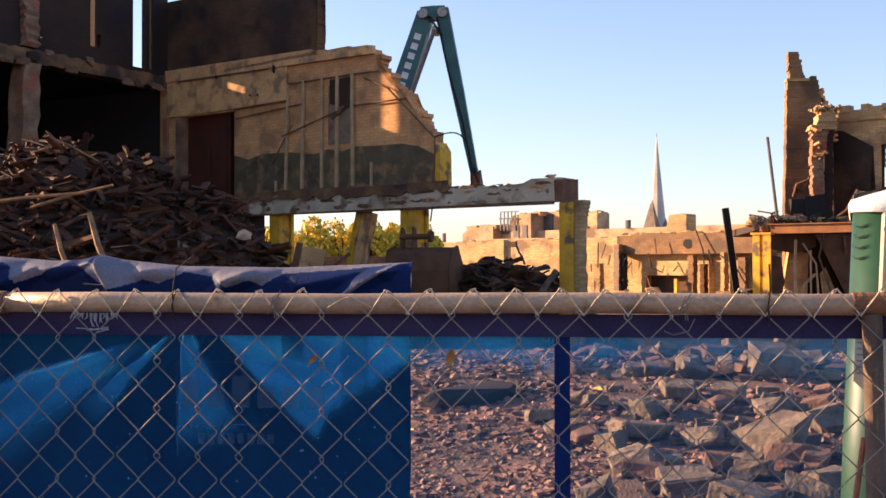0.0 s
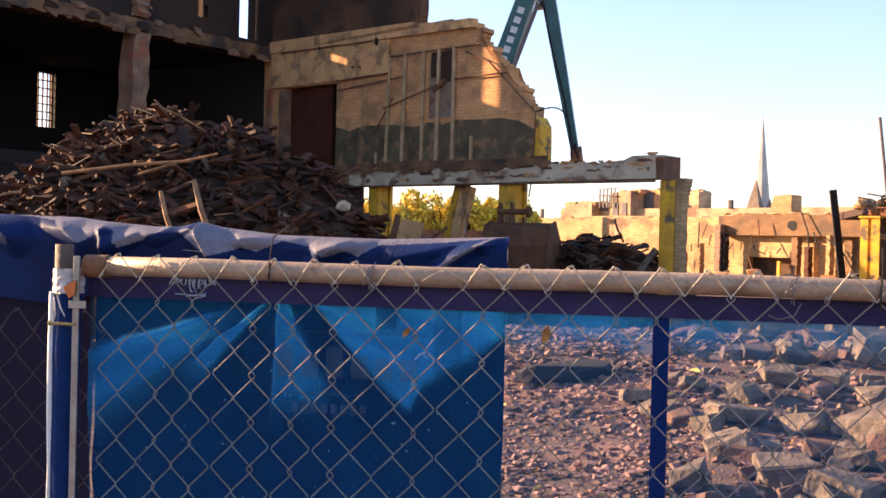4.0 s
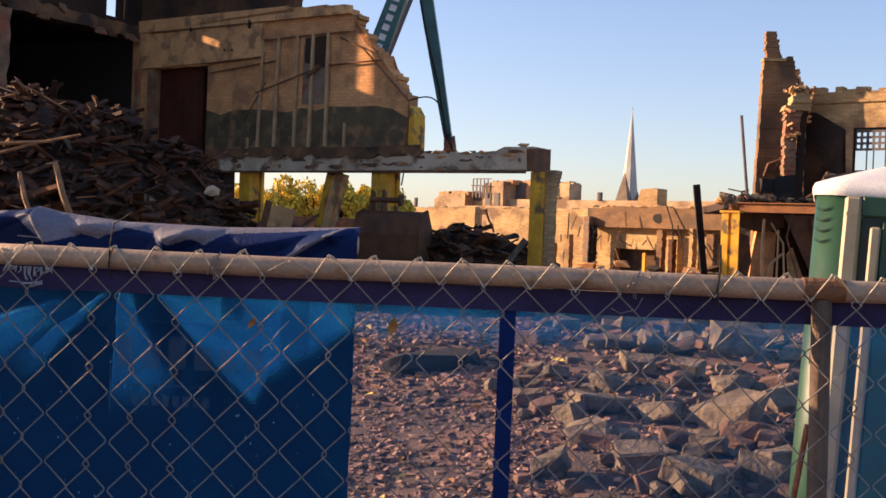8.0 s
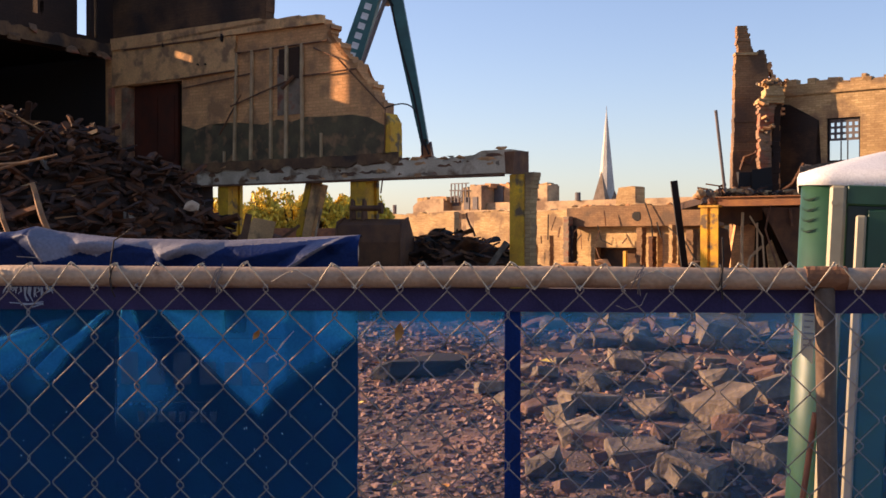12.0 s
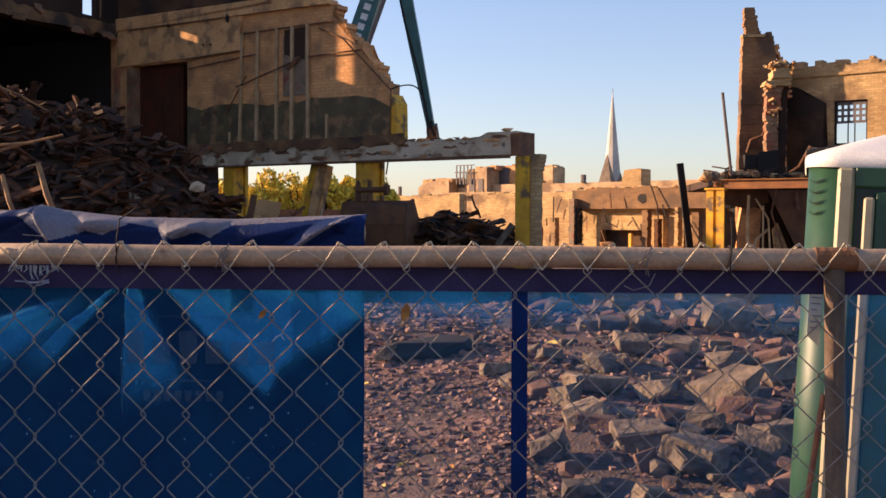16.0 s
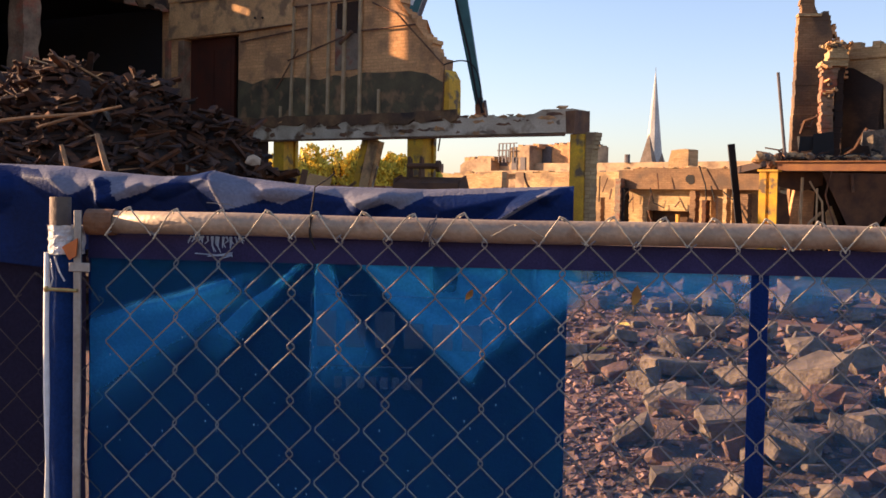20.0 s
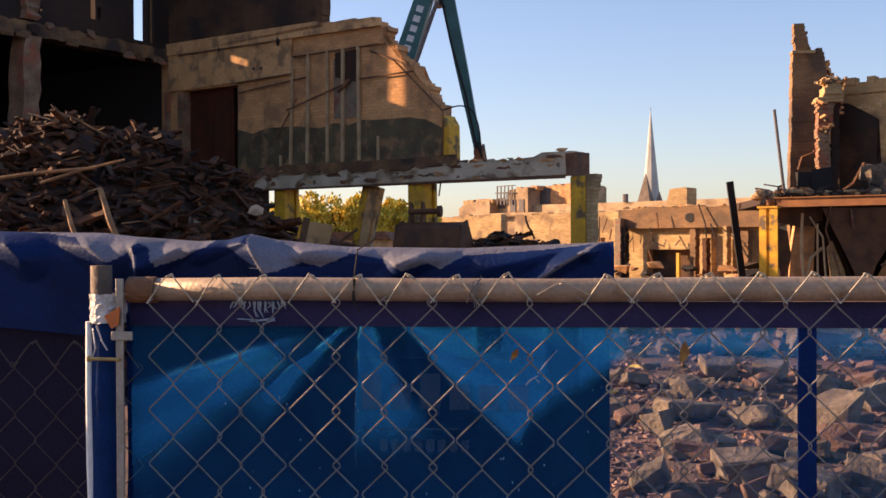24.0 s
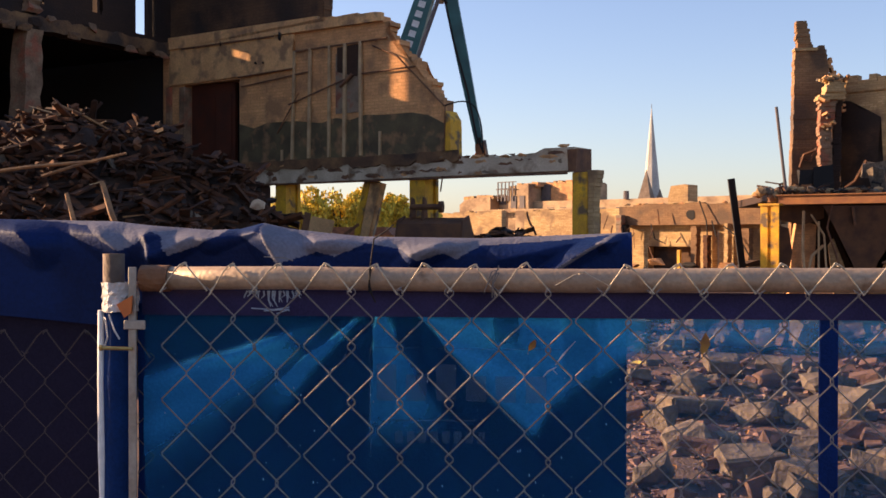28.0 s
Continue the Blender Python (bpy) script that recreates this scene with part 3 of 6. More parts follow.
def build_beam_frame():
    t = thing("beam_frame", "white-painted concrete beam on chipped yellow columns", "beam frame", W_FRAME)
    top = [(9.4, 3.2), (9.4, 3.63), (2.9, 3.6)] + crumbled(2.8, 1.2, 3.56, 0.2, 0.04) + crumbled(0.95, 0.26, 3.70, 0.23, 0.04)
    part("beam", slab([(x, z) for x, z in top] + [(0.24, 3.27), (0.40, 3.24)], -0.42, 0.12), M_beam, t)
    part("flange", boxes((0.4, 9.3, 0.122, 0.17, 3.17, 3.21), jitter=0.008), M_rust, t)
    part("end_plate", boxes((0.20, 0.40, -0.45, 0.16, 3.22, 3.66), jitter=0.03), M_rust, t, "rusty beam end")
    for u0, u1 in ((8.02, 8.36), (3.94, 4.36), (0.02, 0.34)):
        part("column", boxes((u0, u1, -0.1, 0.06, 0, 3.2), (u0 + 0.06, u1 - 0.06, -0.35, -0.1, 0, 3.2), (u0, u1, -0.45, -0.35, 0, 3.2), bevel=0.006), M_yellow, t)
    part("brick_pier", courses(0, 3.24, line_through((0, -0.10), (2.6, -0.11), (2.9, -0.13), (3.1, -0.19), (3.24, -0.20)), line_through((0, 0.015), (3.24, 0.015)), -0.25, 0.02, 0.08, 0.012, 0.006, 31), M_sun_brick, t)
    rnd = random.Random(41)
    for k in range(46):
        u, z = rnd.uniform(0.3, 9.0), rnd.choice((3.24, 3.3, 3.5, 3.56, 3.4)) + rnd.uniform(-0.03, 0.03)
        L, h = rnd.uniform(0.08, 0.5), rnd.uniform(0.03, 0.1)
        poly = [(u, z)] + [(u + L * q / 5, z + rnd.uniform(-0.02, 0.02)) for q in range(1, 5)] + [(u + L, z + h * 0.4)] + [(u + L * q / 5, z + h + rnd.uniform(-0.03, 0.02)) for q in range(4, 0, -1)]
        part("bare_patch", slab(poly, 0.121, 0.126), rnd.choice((M_rust, M_pier, M_rust, M_brickw)), t, "patch where the paint has peeled")
    for k in range(40):
        u = rnd.uniform(0.45, 8.8)
        o = part("rubble_piece", rubble_hull(rnd.uniform(0.03, 0.09), 1.5, 1.0, 0.6, seed=k + 60, n=9), rnd.choice((M_brickw, M_rust, M_pier)), t)
        o.location = (u, rnd.uniform(-0.05, 0.1), (3.71 if u < 1 else 3.58) + 0.02)
    m = Matrix.Translation((5.54, -0.1, 3.2)) @ Matrix.Rotation(radians(-14), 4, "Y")
    col = part("leaning_column", boxes((0.06, 0.22, -0.15, 0.0, -2.9, 0), (0.10, 0.18, -0.3, -0.15, -2.9, 0), (0.06, 0.22, -0.4, -0.3, -2.9, 0), m=m, bevel=0.006), M_yellow, t, "chipped yellow steel column leaning under the beam")
    part("timber_packing", slab([(0.055, -2.9), (0.05, -0.01), (-0.26, -0.01), (-0.24, -0.3), (-0.21, -0.5), (-0.22, -1.0), (-0.17, -1.6), (-0.16, -2.9)], -0.22, -0.02), M_band, col, "split tan timber beside the steel").matrix_local = m
    part("conduit", pipe([(-0.28, -0.1, -2.9), (-0.27, -0.1, -1.2), (-0.30, -0.1, -0.55)], 0.022, 6), M_beam, col, "thin pale conduit").matrix_local = m


build_beam_frame()

# ---- the burnt-out building beside it ----
LX, LY = -0.385, -0.923
L_FRAME = Matrix(((LX, -LY, 0, -10.51), (LY, LX, 0, 26.45), (0, 0, 1, 0), (0, 0, 0, 1)))
# end lies out of view, set by where the building's shadow should stop
L_END = 9.2


def build_burnt_building():
    t = thing("wall_burnt", "burnt-out brick building with open dark storeys", "building", L_FRAME, kind="structure")
    # unseen tops are set high enough to shade the broken wall
    part("upper_wall", holed(-0.1, 2.9, 6.9, 10.2, -0.27, -0.12, [(0.69, 1.14, 7.02, 8.9), (0.44, 0.56, 7.02, 8.9), (2.22, 2.34, 7.36, 7.62), (2.26, 2.31, 7.28, 7.36), (2.41, 2.58, 7.3, 8.62)]), M_upper, t)
    part("upper_wall", holed(2.9, 6.3, 6.9, 11.0, -0.27, -0.12, [(4.0, 4.06, 7.22, 7.3), (5.5, 5.56, 7.38, 7.46)]), M_upper, t)
    part("upper_wall", holed(6.3, 8.5, 6.9, 11.6, -0.27, -0.12, []), M_upper, t)
    part("upper_wall", holed(8.5, L_END, 6.9, 12.0, -0.27, -0.12, []), M_upper, t)
    low = [(L_END * k / 60, 6.60 + 0.05 * noise.noise((k * 0.9, 2, 0)) + random.uniform(-0.025, 0.02)) for k in range(61)]
    top = [(L_END * k / 70, 6.90 + 0.06 * noise.noise((k * 0.7, 5, 0)) + random.uniform(-0.03, 0.02)) for k in range(70, -1, -1)]
    part("floor_beam", slab(low + top, -0.5, 0.0), M_sootband, t, "crumbling scorched floor beam")
    for k in range(26):
        v = random.uniform(0.2, L_END - 0.4)
        o = part("hanging_plaster", rubble_hull(random.uniform(0.06, 0.16), 1.6, 0.4, 0.8, seed=k + 210, n=10), random.choice((M_sootband, M_brickpier, M_upper)), t)
        o.location = (v, 0.02, random.choice((6.60, 6.88, 6.74)))
    for v0, v1, z0, z1, mt in ((4.16, 4.60, 0, 6.58, M_brickpier), (4.2, 4.62, 6.95, 8.95, M_brickpier)):
        bm = bmesh.new()
        n = 22
        rings = []
        for k in range(n + 1):
            z = z0 + (z1 - z0) * k / n
            lean = -0.17 * max(0, (6.5 - z) / 3.0) if z1 < 7 else 0
            j = lambda: random.uniform(-0.055, 0.055)
            rings.append([bm.verts.new((v0 + j() - lean * 0.6, 0.03 + j(), z)), bm.verts.new((v1 + j() - lean, 0.03 + j(), z)), bm.verts.new((v1 + j() - lean, -0.45, z)), bm.verts.new((v0 + j() - lean * 0.6, -0.45, z))])
        for a, b in zip(rings, rings[1:]):
            for q in range(4):
                bm.faces.new((a[q], a[(q + 1) % 4], b[(q + 1) % 4], b[q]))
        part("pier", bm, mt, t, "brick pier with broken plaster")
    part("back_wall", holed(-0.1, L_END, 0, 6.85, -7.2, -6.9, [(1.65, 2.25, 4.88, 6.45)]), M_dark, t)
    part("end_wall", boxes((L_END, L_END + 0.3, -7.2, 0.0, 0, 13.0)), M_upper, t)
    # added fin hides from the camera the hole that throws a sun patch
    part("nib", boxes((2.33, 2.395, -0.6, -0.272, 6.9, 10.2)), M_black, t)
    # added unseen wall; its hole shapes the sun patch on the broken wall
    part("rear_upper_wall", holed(1.1, 3.02, 6.9, 10.2, -3.15, -3.0, [(1.5, 1.71, 8.03, 8.24)]), M_upper, t)
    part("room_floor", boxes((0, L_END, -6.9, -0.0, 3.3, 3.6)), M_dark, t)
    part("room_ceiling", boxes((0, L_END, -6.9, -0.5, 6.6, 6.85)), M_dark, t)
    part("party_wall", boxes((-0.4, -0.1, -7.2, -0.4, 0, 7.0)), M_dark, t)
    # added low wall keeps sun from the rear window off the broken wall
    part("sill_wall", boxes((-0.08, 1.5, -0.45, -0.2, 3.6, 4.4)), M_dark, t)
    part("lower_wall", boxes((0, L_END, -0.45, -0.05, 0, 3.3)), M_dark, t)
    wf = thing("window_grid", "steel window grid with small panes", "window", L_FRAME, kind="structure")
    for k in range(5):
        x = 1.65 + 0.15 * k
        part("glazing_bar", boxes((x - 0.015, x + 0.015, -7.1, -7.05, 4.88, 6.45)), M_rust, wf)
    for k in range(8):
        z = 4.88 + 1.57 * k / 7
        part("glazing_bar", boxes((1.65, 2.25, -7.09, -7.06, z - 0.015, z + 0.015)), M_rust, wf)


build_burnt_building()

# ---- debris heap ----
def heap_z(x, y):
    cx = 3.75 * math.exp(-(((x + 8.3) / 3.3) ** 2) ** 1.3) * math.exp(-(((y - 16.2) / 3.6) ** 2) ** 1.2)
    tail = 2.6 * math.exp(-(((x + 6.0) / 1.7) ** 2) - ((y - 17.0) / 2.8) ** 2)
    wide = 2.6 * math.exp(-(((x + 11.5) / 2.5) ** 2) ** 1.2 - ((y - 16) / 3.2) ** 2)
    shoulder = 3.0 * math.exp(-(((x + 6.15) / 1.15) ** 2) ** 2 - ((y - 16.4) / 2.2) ** 2)
    h = max(cx, tail, wide, shoulder)
    return h * (1 + 0.12 * noise.noise((x * 1.1, y * 1.1, 5))) + 0.10 * noise.noise((x * 3, y * 3, 1)) - 0.05


def build_heap():
    t = thing("debris_heap", "tall heap of broken dark timber and demolition debris", "debris heap")
    bm = bmesh.new()
    nx, ny = 90, 60
    rows = []
    for j in range(ny + 1):
        rows.append([bm.verts.new((x, y, heap_z(x, y))) for x, y in [(-15.5 + 13.5 * i / nx, 11.5 + 10.5 * j / ny) for i in range(nx + 1)]])
    for a, b in zip(rows, rows[1:]):
        for i in range(nx):
            bm.faces.new((a[i], a[i + 1], b[i + 1], b[i]))
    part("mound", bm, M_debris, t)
    rnd = random.Random(4)
    shapes = []
    for k in range(12):
        L, w, h = rnd.uniform(0.3, 1.15), rnd.uniform(0.04, 0.13), rnd.uniform(0.02, 0.07)
        b = bmesh.new()
        box(b, -L / 2, L / 2, -w / 2, w / 2, -h / 2, h / 2, jitter=0.02)
        me = bpy.data.meshes.new("timber")
        b.to_mesh(me)
        b.free()
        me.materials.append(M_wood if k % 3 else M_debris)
        shapes.append(me)
    rest = bmesh.new()
    count = 0
    while count < 7500:
        x, y = rnd.uniform(-14.5, -2.8), rnd.uniform(11.8, 19.5)
        z = heap_z(x, y)
        if z < 0.3:
            continue
        count += 1
        m = Matrix.Translation((x, y, z + rnd.uniform(-0.02, 0.16))) @ Euler((rnd.gauss(0, 0.5), rnd.gauss(0, 0.34), rnd.uniform(0, 3.14))).to_matrix().to_4x4()
        if count <= 300:
            ob = new("timber", shapes[rnd.randrange(12)])
            ob.parent, ob.matrix_local = t, m
        else:
            L = rnd.uniform(0.08, 0.45) if count % 4 else rnd.uniform(0.4, 1.0)
            box(rest, -L / 2, L / 2, -rnd.uniform(0.015, 0.08), rnd.uniform(0.015, 0.08), -0.02, rnd.uniform(0.0, 0.03), m=m, jitter=0.015)
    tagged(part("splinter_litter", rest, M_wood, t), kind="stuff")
    for k in range(90):
        x, y = rnd.uniform(-13, -3.5), rnd.uniform(11.9, 15.5)
        z = heap_z(x, y)
        if z < 0.4:
            continue
        o = part("rubble_piece", lump(rnd.uniform(0.08, 0.24), rnd.uniform(0.8, 1.8), 1.0, rnd.uniform(0.3, 0.8), seed=k + 400, sub=0), rnd.choice((M_debris, M_wood, M_brick, M_rock, M_rust)), t)
        o.matrix_local = Matrix.Translation((x, y, z + 0.08)) @ Euler((rnd.uniform(0, 3), rnd.uniform(0, 3), rnd.uniform(0, 3))).to_matrix().to_4x4()
    for (x0, y0, z0), (x1, y1, z1), w in (((-6.05, 12.6, 1.75), (-6.5, 12.9, 2.65), 0.10), ((-6.6, 12.6, 1.75), (-7.0, 12.9, 2.5), 0.08), ((-7.4, 13.0, 2.75), (-6.2, 13.0, 3.05), 0.05),
                                          ((-8.6, 13, 2.75), (-6.6, 13.0, 2.95), 0.06), ((-8.2, 15, 4.0), (-7.4, 15.2, 3.6), 0.05)):
        part("pole", pipe([(x0, y0, z0), ((x0 + x1) / 2 + 0.03, y0, (z0 + z1) / 2 + 0.03), (x1, y1, z1)], [w / 2, w / 2.3, w / 2.6], 5), M_pole, t)
    for k in range(70):
        x, y = rnd.uniform(-13, -5.6), rnd.uniform(12.2, 15.5)
        z = heap_z(x, y)
        if z < 0.8:
            continue
        L, a = rnd.uniform(0.2, 0.65), rnd.uniform(0, 6.3)
        part("splinter", pipe([(x, y, z + 0.08), (x + L * math.cos(a), y + 0.3 * L * math.sin(a), z + 0.12 + rnd.uniform(-0.1, 0.25) * L)], [0.018, 0.008], 4), rnd.choice((M_pole, M_batten, M_rust)), t)
    b = slab([(-0.13, -0.05), (-0.03, -0.09), (0.09, -0.07), (0.11, 0.02), (0.06, 0.05), (0.0, 0.08), (-0.08, 0.05)], -0.03, 0.03)
    o = part("white_board", b, M_beam, t, "pale torn board")
    o.location = (-4.95, 15.0, 2.42)


build_heap()

# ---- scrap and bucket under the beam ----
def build_scrap():
    b = thing("steel_bucket", "rusty steel excavator bucket lying on scrap", "excavator bucket", pose(-3.05, 21.4, 1.25, 0, 0, -8))
    prof = [(-0.5, 0.0), (-0.52, 0.6), (-0.42, 0.95), (0.0, 1.08), (0.35, 1.0), (0.5, 0.7), (0.5, 0.0)]
    o = part("shell", slab([(y, z) for y, z in prof], -0.66, 0.66), M_bucket, b)
    o.matrix_local = Matrix.Rotation(radians(90), 4, "Z")
    for x in (-0.70, 0.66):
        part("side_plate", slab([(-0.55, -0.1), (-0.57, 0.62), (-0.4, 1.02), (0.1, 1.12), (0.55, 0.7), (0.55, -0.1)], 0, 0.04), M_bucket, b).matrix_local = Matrix.Translation((x + 0.04, 0, 0)) @ Matrix.Rotation(radians(90), 4, "Z")
    for x in (-0.45, -0.2):
        part("lug", slab([(-0.18, 1.0), (0.2, 1.0), (0.1, 1.45), (-0.06, 1.5)], 0, 0.05), M_bucket, b).matrix_local = Matrix.Translation((x, 0, 0)) @ Matrix.Rotation(radians(90), 4, "Z")
    part("pin", pipe([(-0.5, -0.1, 1.3), (0.15, -0.1, 1.3)], 0.06, 8), M_bucket, b)
    part("pin_cap", pipe([(0.12, -0.1, 1.3), (0.2, -0.1, 1.3)], 0.12, 10), M_bucket, b)
    t = thing("scrap_heap", "heap of dark twisted scrap metal and rubble", "scrap heap")
    bm = bmesh.new()
    def hz(x, y):
        return 1.95 * math.exp(-(((x + 1.8) / 2.5) ** 2) ** 1.4 - ((y - 22.3) / 1.5) ** 2) + 0.1 * noise.noise((x * 2, y * 2, 3))
    rows = [[bm.verts.new((x, y, hz(x, y))) for x in [-5 + 7 * i / 40 for i in range(41)]] for y in [19.6 + 5.4 * j / 30 for j in range(31)]]
    for p, q in zip(rows, rows[1:]):
        for i in range(40):
            bm.faces.new((p[i], p[i + 1], q[i + 1], q[i]))
    part("mound", bm, M_debris, t)
    rnd = random.Random(17)
    for k in range(120):
        x, y = rnd.uniform(-4.2, 0.4), rnd.uniform(20.7, 22.4)
        z = hz(x, y)
        pts = [Vector((x, y, z + 0.05))]
        d = Vector((rnd.uniform(-1, 1), rnd.uniform(-0.5, 0.3), rnd.uniform(-0.1, 0.35)))
        for q in range(4):
            d = (d + Vector((rnd.uniform(-0.5, 0.5), rnd.uniform(-0.3, 0.3), rnd.uniform(-0.5, 0.3)))).normalized()
            pts.append(pts[-1] + d * rnd.uniform(0.08, 0.2))
        part("bent_rod", pipe(pts, rnd.uniform(0.015, 0.035), 4), rnd.choice((M_black, M_rust, M_bucket, M_rust)), t)
    for k in range(170):
        x, y = rnd.uniform(-4.6, 0.5), rnd.uniform(20.4, 22.4)
        o = part("scrap_piece", rubble_hull(rnd.uniform(0.05, 0.22), rnd.uniform(0.8, 2.2), 1, rnd.uniform(0.15, 0.5), seed=k + 900, n=9), rnd.choice((M_bucket, M_debris, M_wood, M_rust, M_black, M_wood, M_brick if k % 4 == 0 else M_bucket)), t)
        o.matrix_local = Matrix.Translation((x, y, hz(x, y) + 0.08)) @ Euler((rnd.uniform(-0.6, 0.6), rnd.uniform(-0.6, 0.6), rnd.uniform(0, 3))).to_matrix().to_4x4()
    part("pale_plank", boxes((-0.06, 0.06, 0, 0.05, 0, 0.8)), M_rock, t).matrix_local = pose(-0.75, 20.6, 1.2, 0, 35, 0)
    for x0, z0, x1, z1, w in ((-6.1, 1.6, -5.85, 2.75, 0.14), (-5.6, 1.9, -4.75, 2.5, 0.06), (-6.6, 1.5, -6.3, 2.2, 0.1)):
        part("leaning_plank", boxes((-w / 2, w / 2, -0.03, 0.03, 0, math.hypot(x1 - x0, z1 - z0)), jitter=0.01), M_rust, t).matrix_local = Matrix.Translation((x0, 22.0, z0 - 0.3)) @ Matrix.Rotation(math.atan2(x1 - x0, z1 - z0), 4, "Y")
    part("low_spoil", lump(1.0, 2.6, 0.9, 1.75, seed=77, cuts=6, sub=2), M_rust, t).location = (-6.0, 23.6, 0.3)
    part("pale_sheet", slab([(-6.3, 1.9), (-5.6, 1.9), (-5.5, 2.3), (-6.0, 2.4)], 23.0, 23.05), M_band, t, "tan torn sheet")


build_scrap()


# ---- ruin with the tall shaft ----
def build_ruin():
    t = thing("ruin", "ruined brick building with tall broken chimney shaft", "ruin")
    part("chimney_shaft", courses(0, 8.0, line_through((0, 6.72), (4, 6.76), (6, 6.82), (8, 6.86)), line_through((0, 8.1), (5.4, 8.1), (7.0, 8.06), (7.05, 7.98), (7.6, 7.9), (8.0, 7.84)), 36.0, 36.5, 0.16, 0.014, 0.02, 5), M_shaft, t)
    part("upper_shaft", courses(8.0, 8.95, line_through((8.0, 6.93), (8.95, 6.92)), line_through((8.0, 7.45), (8.3, 7.38), (8.95, 7.24)), 36.05, 36.45, 0.085, 0.035, 0.02, 6), M_shaft, t, "broken upper stack")
    part("shaft_shoulder", courses(8.0, 8.14, line_through((8.0, 7.58), (8.14, 7.66)), line_through((8.0, 7.84), (8.14, 7.78)), 36.0, 36.5, 0.07, 0.03, 0.02, 7), M_shaft, t)
    part("shaft_edge", courses(6.0, 7.75, line_through((6, 8.1), (7.0, 8.06), (7.75, 7.88)), line_through((6, 8.42), (6.9, 8.36), (7.1, 8.2), (7.5, 8.06), (7.75, 7.98)), 36.1, 36.5, 0.085, 0.06, 0.03, 8), M_brickw, t, "toothed broken brick edge")
    part("stack_cap", courses(7.96, 8.06, line_through((0, 6.84), (9, 6.84)), line_through((0, 7.6), (9, 7.56)), 35.94, 36.4, 0.05, 0.03, 0.02, 9), M_sun_brick, t, "pale crumbling mortar ledge")
    # turned, then scaled towards the camera's place to fit its view
    turn_to_view = Matrix.Translation((0.0075, -0.0555, 0.057)) @ Matrix.Scale(0.97, 4) @ turned(8.3, 38.0, -35)
    part("back_wall", holed(8.3, 16, 0, 7.1, 38.0, 38.3, [(9.99, 10.9, 4.5, 5.95), (12.1, 13.0, 4.5, 5.95)]), M_sun_brick, t).matrix_local = turn_to_view
    rnd = random.Random(8)
    x = 8.3
    while x < 16:
        w, h = rnd.uniform(0.12, 0.4), 0.14 + rnd.choice((0, 0, 0.07, -0.07, 0.1))
        part("coping", boxes((x, x + w - 0.01, 37.97 + rnd.uniform(0, 0.05), 38.33, 7.101, 7.1 + max(0.05, h)), jitter=0.012), M_sun_brick, t).matrix_local = turn_to_view
        x += w
    # dark slab carries the shade beside the shaft as colour
    part("soot_patch", slab([(8.32, 3.2), (9.75, 3.2), (9.85, 4.2), (9.7, 5.2), (9.78, 5.9), (9.45, 6.15), (9.2, 6.2), (8.95, 6.5), (8.32, 6.62)], 37.985, 37.997), M_sootshade, t, "dark patch painted for shade on the back wall").matrix_local = turn_to_view
    part("string_course", boxes((8.3, 16, 37.93, 37.997, 6.80, 6.90), jitter=0.012), M_sun_brick, t).matrix_local = turn_to_view
    part("side_wall", courses(0, 6.9, line_through((0, 0.0), (7, 0.0)), line_through((0, 0.95), (7, 0.95)), -0.15, 0.15, 0.3, 0.05, 0.02, 10), M_brickw, t).matrix_local = pose(8.12, 35.9, 0, 0, 0, 90)
    part("broken_pier", courses(3.0, 6.2, line_through((3, 7.36), (5.0, 7.35), (6.2, 7.33)), line_through((3, 7.69), (5.3, 7.69), (6.2, 7.86)), 34.5, 35.0, 0.10, 0.032, 0.04, 11), M_brickpier, t, "crumbling brick pier")
    # dark brick carries the shade to the right of the pier
    part("pier_facing", courses(3.0, 6.2, line_through((3, 7.685), (6.2, 7.86)), line_through((3, 8.0), (6.2, 8.05)), 34.75, 35.05, 0.17, 0.03, 0.03, 12), M_upper, t, "brick return painted dark for the shade beside the pier")
    part("pier_head", courses(6.2, 6.8, line_through((6.2, 7.28), (6.3, 7.32), (6.45, 7.5), (6.8, 7.58)), line_through((6.2, 8.06), (6.5, 8.1), (6.8, 8.0)), 34.4, 35.1, 0.075, 0.06, 0.04, 13), M_sun_brick, t, "overhanging broken bricks")
    for k in range(46):
        o = part("loose_brick", boxes((-0.11, 0.11, -0.05, 0.05, -0.035, 0.035), jitter=0.012), rnd.choice((M_sun_brick, M_brickw, M_rock)), t)
        if k < 34:
            at = (rnd.uniform(7.4, 8.15), rnd.uniform(34.4, 35.0), 6.78 + 0.16 * rnd.random() ** 2)
        else:
            at = (rnd.uniform(7.15, 7.75), rnd.uniform(34.38, 34.6), rnd.uniform(4.9, 6.2))
        o.matrix_local = Matrix.Translation(at) @ Euler((rnd.uniform(-0.5, 0.5), rnd.uniform(-0.5, 0.5), rnd.uniform(0, 3))).to_matrix().to_4x4()
    for x0, x1 in ((9.99, 10.9), (12.1, 13.0)):
        w = part("window", boxes((x0, x0 + 0.05, 38.08, 38.14, 4.5, 5.97), (x1 - 0.05, x1, 38.08, 38.14, 4.5, 5.97), (x0 + 0.05, x1 - 0.05, 38.08, 38.14, 5.92, 5.97), (x0 + 0.05, x1 - 0.05, 38.08, 38.14, 4.5, 4.55)), M_black, t, "burnt window with bent grille")
        w.matrix_local = turn_to_view
        w5 = (x1 - x0 - 0.1) / 5
        gaps = [(x0 + 0.05 + w5 * q + 0.035, x0 + 0.05 + w5 * (q + 1) - 0.035, 5.28 + 0.2 * p, 5.40 + 0.2 * p) for q in range(5) for p in range(3)]
